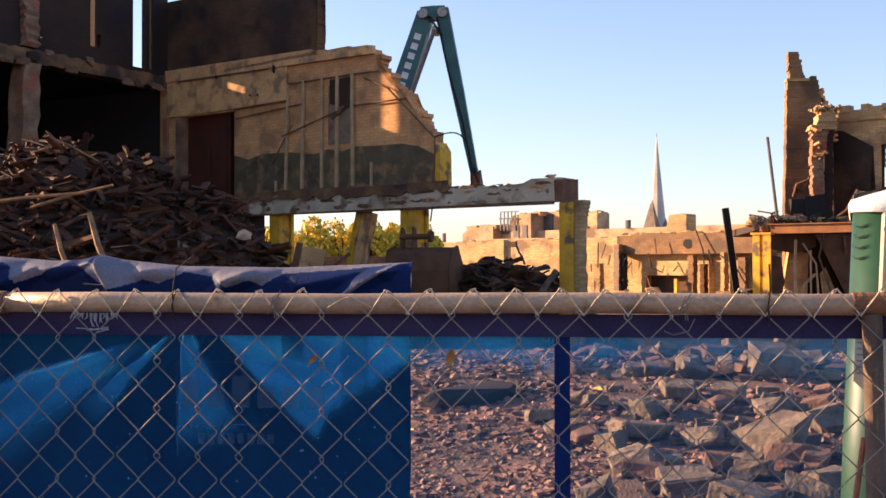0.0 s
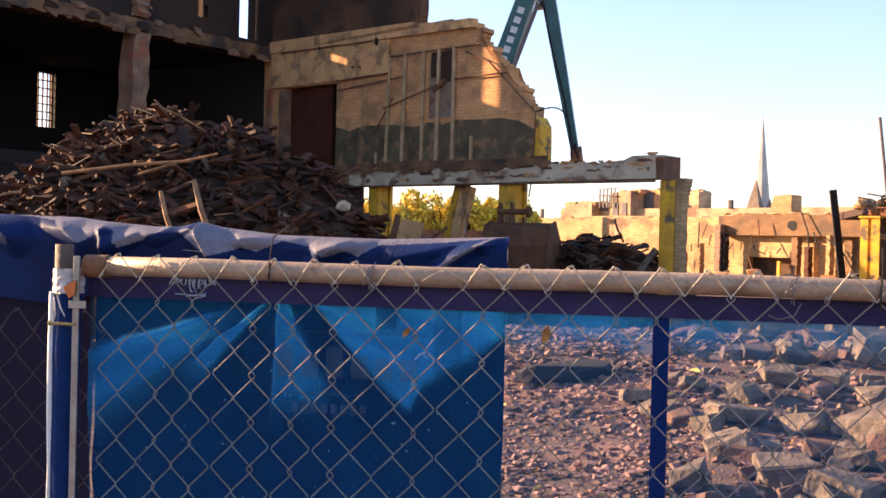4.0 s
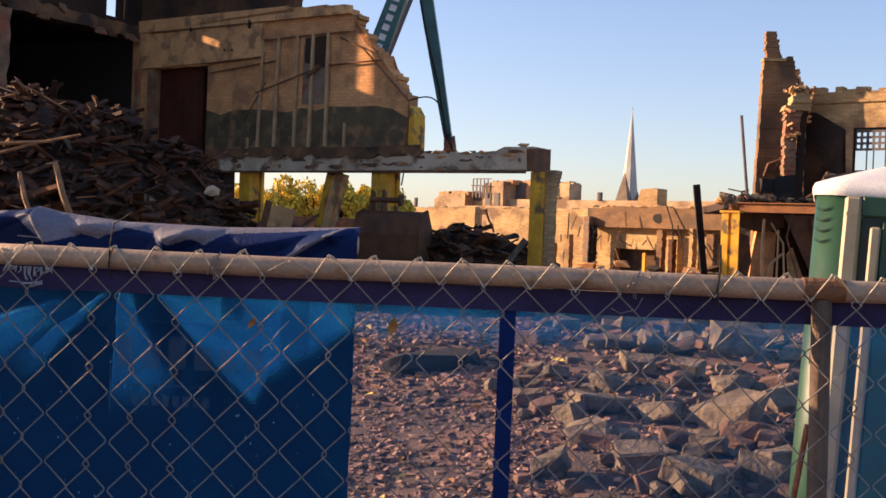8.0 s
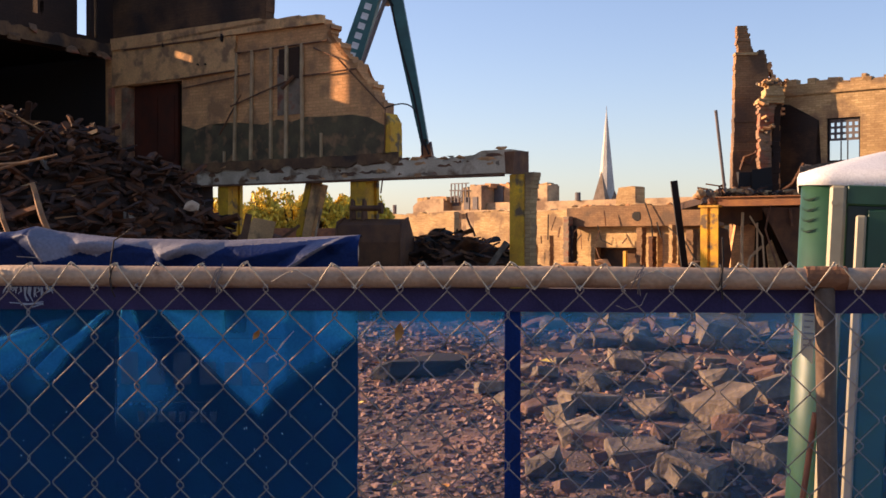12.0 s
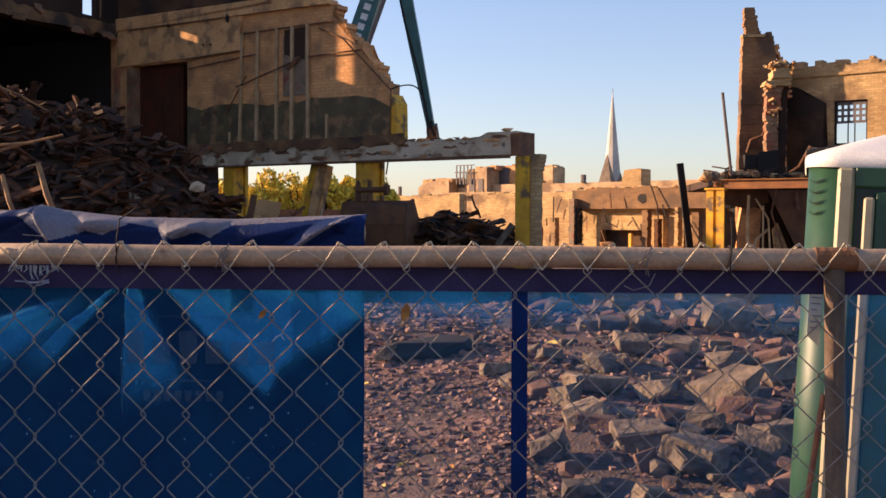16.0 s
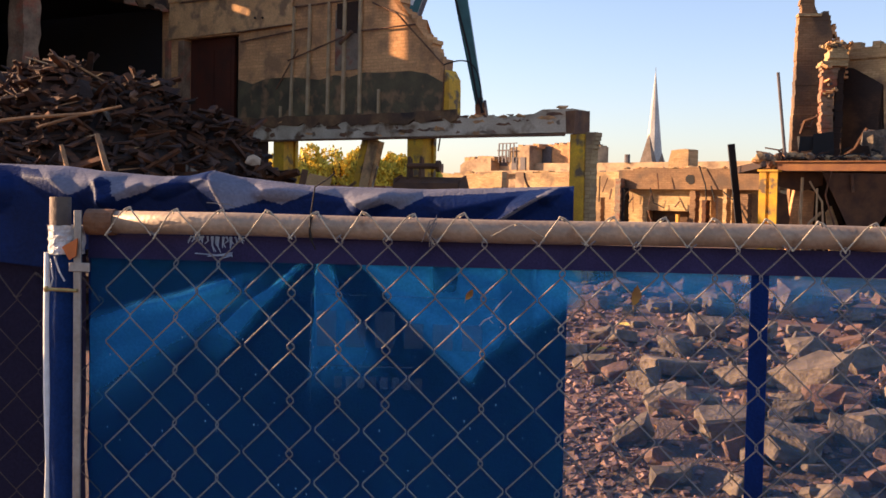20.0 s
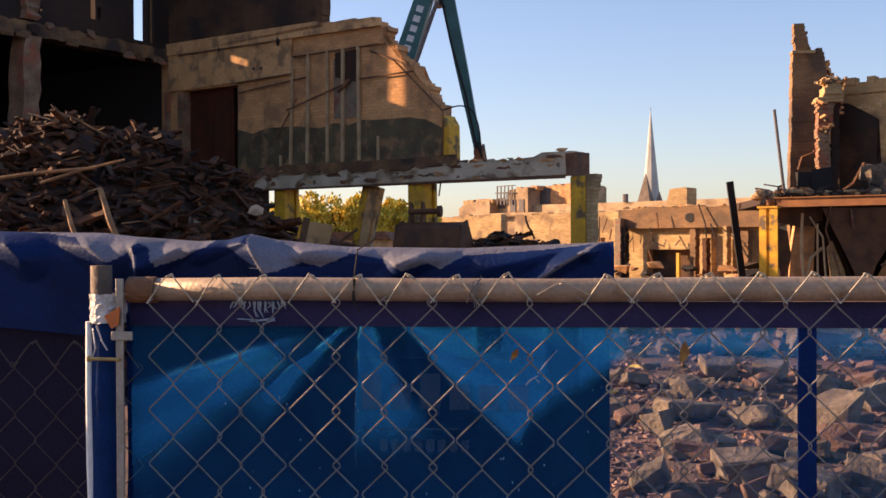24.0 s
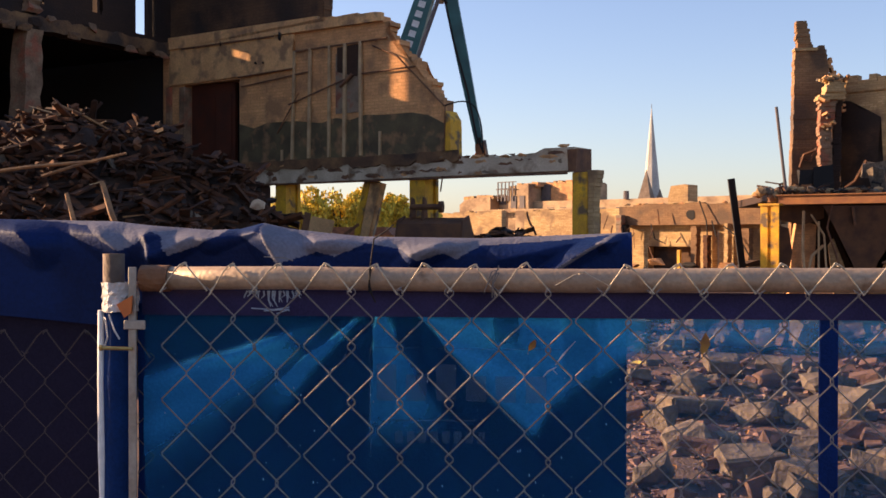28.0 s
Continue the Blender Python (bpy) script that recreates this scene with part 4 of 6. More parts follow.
        part("upper_light", holed(x0 + 0.05, x1 - 0.05, 5.2, 5.92, 38.105, 38.125, gaps), M_slate, w, "dark patterned upper pane")
        for k in range(2, 4):
            x = x0 + (x1 - x0) * k / 5
            part("bar", boxes((x - 0.014, x + 0.014, 38.1, 38.13, 4.55, 5.195)), M_black, w)
    louvre = part("louvre_box", boxes((12.7, 13.9, 37.86, 37.99, 6.5, 7.34), jitter=0.01), M_rust, t, "dark louvred timber box")
    louvre.matrix_local = turn_to_view
    for k in range(6):
        part("louvre_blade", boxes((12.74 + 0.19 * k, 12.84 + 0.19 * k, 37.82, 37.855, 6.6, 7.25)), M_black, louvre)
    part("deck", boxes((5.3, 15, 31.75, 38, 2.98, 3.2), jitter=0.03), M_debris, t, "broken floor deck")
    part("edge_beam", boxes((5.55, 15, 31.5, 31.52, 2.90, 3.12), (5.5, 15, 31.44, 31.7, 3.12, 3.15), (5.5, 15, 31.44, 31.7, 2.87, 2.90)), M_orust, t, "rusty orange steel edge beam").matrix_local = turned(5.5, 31.5, -28)
    lean = turned(5.35, 31.4, -32)
    col = part("column", boxes((5.30, 5.38, 31.341, 31.5, 0, 2.84)), M_yellow, t, "bright yellow steel column")
    col.matrix_local = lean
    for x0, x1 in ((5.12, 5.30), (5.38, 5.58)):
        part("flange", boxes((x0, x1, 31.29, 31.34, 0, 2.84)), M_yellow, col)
    part("cap_plate", boxes((5.08, 5.6, 31.25, 31.55, 2.84, 2.90)), M_yellow, col)
    part("leaning_pole", pipe([(5.8, 31.6, 3.2), (5.52, 31.6, 5.67)], 0.045), M_slate, t, "thin dark leaning pole")
    part("scorched_box", boxes((6.35, 6.75, 32.4, 32.9, 3.5, 3.92), (6.75, 7.3, 32.3, 32.9, 3.35, 4.0), jitter=0.06), M_black, t)
    part("slab_piece", boxes((8.3, 8.75, 32.2, 32.4, 3.25, 4.0), jitter=0.12), M_rock, t, "tilted concrete slab")
    part("slab_piece", boxes((8.2, 9.1, 32.5, 33.0, 3.75, 4.15), jitter=0.1), M_rock, t, "broken concrete lump")
    for k in range(40):
        x, y = rnd.uniform(5.6, 8.6), rnd.uniform(31.5, 33.0)
        a, e = rnd.uniform(0, 6.3), rnd.uniform(-0.2, 0.6)
        L = rnd.uniform(0.3, 1.0)
        part("bent_bar", pipe([(x, y, 3.2), (x + 0.5 * L * math.cos(a), y, 3.25 + 0.6 * L * abs(math.sin(e))), (x + L * math.cos(a + 0.4), y + 0.1, 3.25 + L * math.sin(e) * 0.8)], rnd.uniform(0.015, 0.04), 4), rnd.choice((M_rust, M_black, M_wood, M_orust)), t)
    for k in range(190):
        x, y = 5.2 + 6.5 * rnd.random() ** 1.2, rnd.uniform(31.55, 33.2)
        o = part("rubble_piece", lump(rnd.uniform(0.05, 0.2), rnd.uniform(0.9, 1.8), 1, rnd.uniform(0.5, 1), seed=k, sub=0), rnd.choice((M_rust, M_sun_brick, M_brickw, M_black, M_rock)), t)
        o.location = (x, y, 3.22 + rnd.uniform(0, 0.12))
    for k in range(16):
        x = rnd.uniform(5.1, 6.0)
        o = part("rubble_piece", lump(rnd.uniform(0.08, 0.2), seed=k + 60, sub=0), rnd.choice((M_rust, M_sun_brick, M_brickw)), t)
        o.location = (x, 31.65, 3.0 + rnd.uniform(0, 0.35))
    # hanging plates, cables and brick remains under the deck
    for poly, y in (([(6.9, 2.85), (9.4, 2.85), (9.2, 2.2), (8.4, 1.2), (8.1, 0.2), (7.7, 1.2)], 31.9), ([(8.9, 2.86), (15, 2.86), (15, 0.0), (9.9, 0.2), (9.4, 1.6)], 32.0), ([(5.6, 2.86), (7.0, 2.86), (7.0, 2.5), (6.4, 2.3), (5.7, 2.45)], 32.3), ([(5.6, 2.3), (5.95, 2.2), (6.05, 1.5), (5.85, 0.3), (5.65, 1.4)], 32.0)):
        part("hanging_plate", slab(poly, y, y + 0.06), M_bucket, t, "scorched hanging sheet steel")
    part("brick_pier", slab([(6.05, 0), (6.75, 0), (6.85, 2.3), (6.3, 2.5), (6.15, 1.6)], 32.6, 33.0), M_brickw, t)
    part("plaster_piece", slab([(7.3, 0), (7.75, 0), (7.6, 1.0), (7.25, 1.9), (7.1, 1.7)], 32.2, 32.3), M_sun_brick, t)
    part("plaster_piece", slab([(8.35, 0.2), (9.2, 0.2), (9.1, 1.3), (8.8, 1.9), (8.4, 1.2)], 32.6, 32.7), M_brickw, t)
    for k, pts in enumerate(([(6.35, 31.9, 2.7), (6.3, 31.8, 1.6), (6.4, 31.8, 0.3)], [(6.55, 31.9, 2.6), (6.9, 31.8, 2.0), (7.0, 31.8, 0.4)], [(6.9, 31.9, 1.7), (6.55, 31.8, 1.4), (6.45, 31.8, 0.9), (6.6, 31.8, 0.6)],
                             [(6.9, 32, 2.9), (7.2, 31.9, 3.2), (7.0, 31.9, 2.2), (7.3, 31.8, 1.2), (7.5, 31.8, 0.4)], [(7.7, 31.85, 2.8), (7.75, 31.8, 2.3)], [(9.0, 31.8, 1.9), (9.3, 31.8, 1.0), (9.35, 31.8, 0.3)], [(8.5, 31.8, 1.2), (9.2, 31.8, 1.45)], [(6.75, 31.8, 2.4), (6.75, 31.8, 0.2)], [(5.9, 31.8, 1.0), (5.8, 31.8, 0.3)])):
        part("hanging_cable", pipe(pts, 0.03 if k % 2 else 0.045, 5), M_batten if k in (0, 1, 2, 7) else M_rust, t)
    for pts in ([(7.0, 35.9, 4.2), (7.1, 35.8, 4.6), (7.5, 35.8, 4.75), (7.8, 35.8, 5.1)], [(7.0, 35.9, 4.5), (7.3, 35.8, 4.4), (7.5, 35.8, 4.8)], [(7.6, 33, 3.3), (8.0, 32.9, 3.6), (8.3, 32.8, 4.2)]):
        part("bent_bar", pipe(pts, 0.05, 5), M_rust, t)
    # added backing, near-black for the shade under the deck
    part("dark_back", boxes((7.2, 15, 35.5, 35.8, 0, 2.98)), M_dark, t, "near-black backing for the shade under the deck")


build_ruin()


# ---- far ruins ----
def build_far():
    t = thing("far_ruin", "low sunlit shell of a brick building", "ruin", turned(4.75, 45.0, -40))
    rnd = random.Random(21)
    part("wall", holed(1.9, 7.6, 0, 2.46, 45.0, 45.4, [(2.85, 4.6, 0, 1.58), (5.25, 5.5, 0.0, 2.2), (6.0, 6.4, 0, 2.0), (7.0, 7.3, 0, 1.5)]), M_sun_brick, t)
    # darker brick here puts the band's shade into its colour
    part("lintel_band", slab([(1.95, 2.46), (7.6, 2.46)] + crumbled(7.6, 1.95, 3.3, 0.28, 0.035), 44.55, 44.98), M_shaft, t, "broken brown floor band")
    part("left_wall", slab([(-3.4, 0), (1.9, 0), (1.9, 3.1)] + crumbled(1.9, -3.4, 3.25, 0.4, 0.04), 46.2, 46.6), M_sun_brick, t)
    # dark panel close behind the opening stands for the shade inside
    part("recess", boxes((2.5, 5.0, 45.41, 45.5, 0, 1.9)), M_sootshade, t, "dark panel standing for the shaded garage opening")
    for x0, x1, z1, y0, m in ((2.02, 2.24, 2.9, 44.2, M_pier), (2.22, 2.36, 2.5, 44.3, M_black), (4.84, 5.04, 2.4, 44.3, M_shaft), (5.34, 5.48, 2.05, 44.2, M_wood), (6.02, 6.14, 2.5, 44.3, M_sun_brick),
                              (6.62, 6.86, 2.3, 44.3, M_shaft), (0.95, 1.2, 2.1, 44.6, M_sun_brick), (0.2, 0.5, 1.7, 44.6, M_shaft)):
        part("pier", courses(0, z1, line_through((0, x0), (3, x0)), line_through((0, x1), (3, x1)), y0, y0 + 0.3, 0.1, 0.018, 0.015, int(x0 * 10)), m, t)
    part("yellow_post", boxes((4.5, 4.6, 44.0, 44.12, 0, 1.45)), M_yellow, t, "small yellow post")
    for k in range(26):
        x = rnd.uniform(2.0, 7.5)
        o = part("rubble_piece", lump(rnd.uniform(0.06, 0.16), 1.4, 1, 0.6, seed=k + 700, sub=0), rnd.choice((M_sun_brick, M_brickw, M_sun_brick)), t)
        o.location = (x, 44.75, 3.34)
    for pts in ([(5.1, 44.4, 3.4), (5.4, 44.3, 2.6), (5.5, 44.3, 1.0)], [(3.3, 44.4, 2.5), (3.5, 44.3, 1.9), (3.9, 44.3, 1.7)], [(6.0, 44.3, 2.4), (6.6, 44.2, 1.9), (7.1, 44.2, 0.9)], [(1.2, 44.5, 3.0), (1.25, 44.4, 1.9)]):
        part("hanging_cable", pipe(pts, 0.025, 5), M_black, t)
    # flat black lump stands for the shade in a cavity
    part("hole", lump(0.22, 0.9, 0.12, 1.0, seed=3), M_black, t, "black lump painted for the shade in a cavity").location = (4.72, 44.548, 2.86)
    for k in range(26):
        x = rnd.uniform(-3.0, 7.6)
        o = part("rubble_piece", rubble_hull(rnd.uniform(0.08, 0.3), 1.5, 1.0, 0.7, seed=k + 1700, n=10), rnd.choice((M_debris, M_brickw, M_debris, M_rust, M_black)), t)
        o.location = (x, rnd.uniform(42.5, 44.2), 0.6 + rnd.uniform(-0.3, 0.4))
    part("spoil_bank", lump(1.0, 5.6, 1.4, 0.8, seed=71, cuts=3, sub=2), M_shaft, t, "low bank of brick spoil").location = (2.4, 43.3, 0.0)
    for k in range(14):
        x = rnd.uniform(-0.3, 7.5)
        z = rnd.uniform(1.4, 3.2)
        part("dangling_lath", pipe([(x, 44.25, z), (x + rnd.uniform(-0.25, 0.25), 44.2, z - rnd.uniform(0.2, 0.8))], rnd.uniform(0.012, 0.035), 4), rnd.choice((M_black, M_rust, M_wood)), t)
    part("rear_wall", slab([(-8, 0), (9.5, 0)] + crumbled(9.5, -8, 3.45, 0.5, 0.05), 52.0, 52.4), M_far_brick, t)
    part("side_wall", boxes((7.3, 7.6, 45.4, 52, 0, 3.1)), M_sun_brick, t)
    p = part("charred_post", pipe([(5.47, 37, 0.0), (4.98, 37, 3.9)], 0.155, 4), M_black)
    tagged(p, "leaning charred timber post", "post")
    c = thing("far_chimney", "stub of a far brick chimney", "chimney", turned(4.9, 53.4, -40))
    part("shaft", slab([(4.5, 0), (5.36, 0), (5.34, 4.44), (5.2, 4.48), (4.6, 4.42), (4.48, 3.9)], 53.0, 53.8), M_sun_brick, c)
    b = thing("far_building", "far roofless brick building with broken parapet", "building", turned(-3.0, 90.0, -40))
    part("wall", slab([(-9.4, 0), (-6.6, 0), (-6.6, 5.4), (-7.2, 5.42), (-8.9, 5.2), (-9.4, 4.8)], 89.0, 93), M_far_brick, b)
    part("wall", slab([(-6.6, 0), (-5.3, 0), (-5.3, 5.0), (-6.6, 5.0)], 90.0, 93), M_far_brick, b)
    # dark slate sheets painted for the shade inside window openings
    part("window_void", boxes((-6.55, -5.9, 89.96, 89.99, 4.75, 5.6)), M_slate, b)
    part("wall", slab([(-5.3, 0), (-3.6, 0), (-3.6, 6.35), (-4.4, 6.3), (-5.3, 6.2)], 89.4, 93), M_far_brick, b)
    part("wall", slab([(-3.6, 0), (12, 0), (12, 4.9), (0.0, 4.9), (-3.6, 4.95)], 90, 93), M_far_brick, b)
    part("gable", slab([(-3.6, 4.9), (-0.4, 4.9), (-0.4, 6.4), (-3.6, 6.45)], 91, 92), M_brickw, b, "brown upper gable")
    part("window_void", boxes((-3.55, -2.8, 90.9, 90.98, 5.0, 6.3)), M_slate, b)
    part("wall", slab([(-0.4, 4.9), (1.0, 4.9), (1.0, 6.2), (-0.4, 6.3)], 90.5, 92), M_far_brick, b)
    for x0, x1, z0, z1, y in ((-8.9, -8.4, 3.2, 4.2, 88.98), (-7.9, -7.4, 3.2, 4.2, 88.98), (-5.05, -4.6, 4.4, 5.4, 89.38), (-4.3, -3.9, 4.4, 5.4, 89.38), (-0.2, 0.2, 5.2, 5.9, 90.48), (-2.4, -1.9, 3.4, 4.4, 89.98),
                              (-1.4, -0.9, 3.4, 4.4, 89.98), (1.6, 2.1, 3.3, 4.3, 89.98), (2.9, 3.4, 3.3, 4.3, 89.98), (4.4, 4.9, 3.3, 4.3, 89.98), (6.0, 6.5, 3.3, 4.3, 89.98)):
        part("window_void", boxes((x0, x1, y - 0.04, y - 0.002, z0, z1)), M_slate, b)
        part("sill", boxes((x0 - 0.1, x1 + 0.1, y - 0.15, y - 0.002, z0 - 0.12, z0 - 0.002)), M_sun_brick, b)
    for k in range(60):
        x = rnd.uniform(-9.2, 1.0)
        top = 5.35 if x < -6.6 else 5.0 if x < -5.3 else 6.3 if x < -3.6 else 6.42 if x < -0.4 else 6.22
        part("parapet_stub", boxes((x, x + rnd.uniform(0.15, 0.5), (89.1 if x < -6.6 else 91.1 if x > -3.6 else 90.1), 91.9, top - 0.15, top + rnd.uniform(0.03, 0.22)), jitter=0.03), rnd.choice((M_far_brick, M_brickw, M_sun_brick)), b)
    for k in range(5):
        x = -6.15 + 0.32 * k
        part("window_frame", boxes((x, x + 0.07, 89.25, 89.32, 5.0, 6.6), (x + 0.07, x + 0.32, 89.25, 89.32, 5.95, 6.02), (x + 0.07, x + 0.32, 89.25, 89.32, 6.53, 6.6)), M_slate, b)
    for x in (-6.2, -5.9, -5.6, -5.35):
        part("rail_post", boxes((x, x + 0.06, 89.3, 89.36, 5.0, 6.05)), M_slate, b)
    part("roof_rail", boxes((-6.3, -5.3, 89.3, 89.36, 5.95, 6.05)), M_slate, b)
    part("ledge", boxes((-6.6, 1.0, 88.6, 89.0, 4.1, 4.3)), M_far_brick, b)
    part("low_wall", slab([(-6.6, 0), (1.0, 0)] + crumbled(1.0, -6.6, 3.9, 0.6, 0.08), 80, 80.5), M_sun_brick, b)
    part("vent_pipe", pipe([(3.6, 90, 4.9), (3.6, 90, 5.5)], 0.18, 8), M_slate, b)
    part("vent_pipe", pipe([(-12.0, 90, 3.5), (-12.0, 90, 5.0)], 0.15, 8), M_slate, b)
    h = thing("low_house", "low tan brick house beyond the yard", "house")
    part("wall", boxes((-14.5, -10.5, 60, 63, 0, 2.1)), M_sun_brick, h)
    part("roof", slab([(-14.8, 2.1), (-10.2, 2.1), (-10.6, 2.55), (-14.4, 2.55)], 59.8, 63.2), M_rust, h, "rust-brown low roof")
    w = thing("church_spire", "slender pale stone church spire", "church spire")
    bm = bmesh.new()
    bmesh.ops.create_cone(bm, segments=8, radius1=2.6, radius2=0.05, depth=26.0, cap_ends=True)
    o = part("spire", bm, M_stone, w)
    o.location = (17.0, 260, 31.7 - 13)
    part("tower", boxes((14.6, 19.4, 257.6, 262.4, 0, 8.8)), M_far_brick, w)
    bm = bmesh.new()
    bmesh.ops.create_cone(bm, segments=4, radius1=3.0, radius2=0.05, depth=9.5, cap_ends=True)
    o = part("gablet", bm, M_gablet, w, "brown stone gablet at the spire's foot")
    o.location, o.rotation_euler = (15.6, 256, 12.6), (0, 0, radians(20))
    bm = bmesh.new()
    bmesh.ops.create_cone(bm, segments=4, radius1=1.9, radius2=0.05, depth=5.0, cap_ends=True)
    o = part("gablet", bm, M_gablet, w, "brown stone gablet at the spire's foot")
    o.location, o.rotation_euler = (18.6, 256, 10.6), (0, 0, radians(20))
    part("finial", pipe([(17.0, 260, 31.6), (17.0, 260, 32.6)], 0.06, 5), M_slate, w)


build_far()


# ---- trees ----
def tree(x, y, h, r, seed):
    t = thing("tree", "distant tree in yellow-green autumn leaf", "tree", Matrix.Translation((x, y, 0)), group="far trees")
    part("trunk", pipe([(0, 0, 0), (0.1, 0, h * 0.4), (0.05, 0, h * 0.85)], [0.22, 0.16, 0.05], 6), M_bark, t)
    rnd = random.Random(seed)
    for k in range(5):
        a = k * 1.3 + seed
        part("limb", pipe([(0.08, 0, h * 0.35), (0.5 * r * math.cos(a), 0.5 * r * math.sin(a), h * 0.6), (0.8 * r * math.cos(a), 0.8 * r * math.sin(a), h * 0.8)], [0.09, 0.06, 0.02], 5), M_bark, t)
    bm = bmesh.new()
    clumps = []
    for k in range(16):
        d = Vector((rnd.gauss(0, 1), rnd.gauss(0, 1), rnd.gauss(0.1, 0.8))).normalized()
        clumps.append((Vector((d.x * r * 0.62, d.y * r * 0.62, h * 0.6 + d.z * h * 0.27)), r * rnd.uniform(0.3, 0.5)))
    for k in range(4600):
        c0, cr = clumps[k % 16]
        d = Vector((rnd.gauss(0, 1), rnd.gauss(0, 1), rnd.gauss(0, 1))).normalized() * cr * rnd.uniform(0.5, 1.0)
        c = c0 + d
        e = Euler((rnd.uniform(0, 6), rnd.uniform(0, 6), rnd.uniform(0, 6))).to_matrix()
        q = rnd.uniform(0.06, 0.14)
        bm.faces.new([bm.verts.new(c + e @ Vector(p) * q) for p in ((-1, -0.6, 0), (1, -0.5, 0.1), (0.9, 0.6, 0), (-0.8, 0.7, 0.2))])
    tagged(part("crown", bm, M_leaf, t), kind="stuff")


for k, (x, y, h, r) in enumerate(((-19.2, 70, 5.0, 1.7), (-17.4, 69, 5.35, 1.7), (-15.6, 71, 5.7, 1.8), (-13.9, 72, 5.5, 1.7), (-12.2, 74, 5.4, 1.6), (-10.4, 73, 4.9, 1.5), (-21, 71, 4.9, 1.8))):
    tree(x, y, h, r, k)


# ---- demolition excavator ----
def build_excavator():
    t = thing("demolition_excavator", "teal high-reach demolition excavator with lattice-like boom behind the wall", "excavator")
    def arm(name, a, b, w0, w1, d, m):
        a, b = Vector(a), Vector(b)
        ax = (b - a).normalized()
        sd = Vector((0, 1, 0))
        up = ax.cross(sd).normalized()
        bm = bmesh.new()
        r = []
        for p, w in ((a, w0), ((a + b) / 2, (w0 + w1) / 2 * 1.1), (b, w1)):
            r.append([bm.verts.new(p + up * w * s1 + sd * d * s2) for s1, s2 in ((1, -1), (1, 1), (-1, 1), (-1, -1))])
        for p, q in zip(r, r[1:]):
            for k in range(4):
                bm.faces.new((p[k], p[(k + 1) % 4], q[(k + 1) % 4], q[k]))
        bm.faces.new(r[0][::-1]); bm.faces.new(r[-1])
        bmesh.ops.recalc_face_normals(bm, faces=bm.faces[:])
        return part(name, bm, m, t)
    arm("boom_foot", (-17.0, 34, 2.0), (-11.5, 34, 5.25), 0.4, 0.36, 0.25, M_teal)
    arm("boom_middle", (-11.6, 34, 5.15), (-6.5, 34, 5.4), 0.36, 0.34, 0.25, M_teal)
    arm("boom", (-6.35, 34, 5.2), (-4.78, 34, 10.0), 0.34, 0.26, 0.25, M_teal)
    for k in range(7):
        p = Vector((-5.62, 33.74, 7.45)).lerp(Vector((-5.0, 33.74, 9.3)), k / 6)
        o = part("lettering_bar", boxes((-0.11, 0.11, 0, 0.004, -0.10, 0.10)), M_white, t, "white plain mark")
        o.matrix_local = Matrix.Translation(p) @ Matrix.Rotation(radians(19), 4, "Y")
    part("hydraulic_hose", pipe([(-4.38, 33.72, 9.9), (-4.02, 33.7, 8.2), (-3.55, 33.72, 6.5), (-3.27, 33.7, 5.1), (-3.05, 33.7, 4.6)], 0.035, 5), M_black, t)
    part("hydraulic_hose", pipe([(-5.0, 33.7, 10.1), (-4.5, 33.7, 9.75), (-4.2, 33.72, 9.3)], 0.04, 5), M_black, t)
    part("pin", pipe([(-4.82, 33.65, 10.03), (-4.82, 34.35, 10.03)], 0.16, 10), M_steel, t)
    part("pin", pipe([(-4.2, 33.65, 10.05), (-4.2, 34.35, 10.05)], 0.16, 10), M_steel, t)
    part("bracket", boxes((-4.55, -4.35, 33.7, 34.3, 9.4, 9.62), bevel=0.03), M_steel, t)
    part("quick_coupler", boxes((-3.32, -3.1, 33.8, 34.2, 4.85, 5.12), bevel=0.04), M_rust, t)
    arm("link", (-4.9, 34, 10.05), (-4.12, 34, 10.1), 0.2, 0.18, 0.25, M_teal)
    arm("stick", (-4.25, 34, 10.2), (-3.2, 34, 4.9), 0.22, 0.12, 0.2, M_teal)
    part("cylinder", pipe([(-5.2, 33.7, 7.4), (-4.45, 33.7, 9.5)], 0.07), M_slate, t)
    arm("grapple", (-3.2, 34, 4.95), (-3.13, 34, 4.55), 0.13, 0.17, 0.16, M_orust)
    for k, pts in enumerate(([(-3.25, 34, 4.6), (-3.4, 33.95, 4.35), (-3.34, 33.9, 4.05)], [(-3.1, 34, 4.6), (-2.92, 33.95, 4.4), (-2.96, 33.9, 4.1)], [(-3.18, 34.1, 4.55), (-3.16, 34.1, 4.2), (-3.2, 34.1, 3.95)])):
        part("grapple_tine", pipe(pts, [0.09, 0.075, 0.025], 5), M_orust if k != 1 else M_rust, t)
    part("grapple_ram", pipe([(-3.02, 33.8, 5.0), (-2.94, 33.8, 4.5)], 0.045, 6), M_slate, t)
    part("body", boxes((-20, -16, 32.5, 35.5, 0.6, 2.4), bevel=0.1), M_teal, t)
    for y0 in (32.2, 35.2):
        part("track", boxes((-20.4, -15.6, y0, y0 + 0.6, 0.0, 0.9), bevel=0.2), M_black, t)


build_excavator()


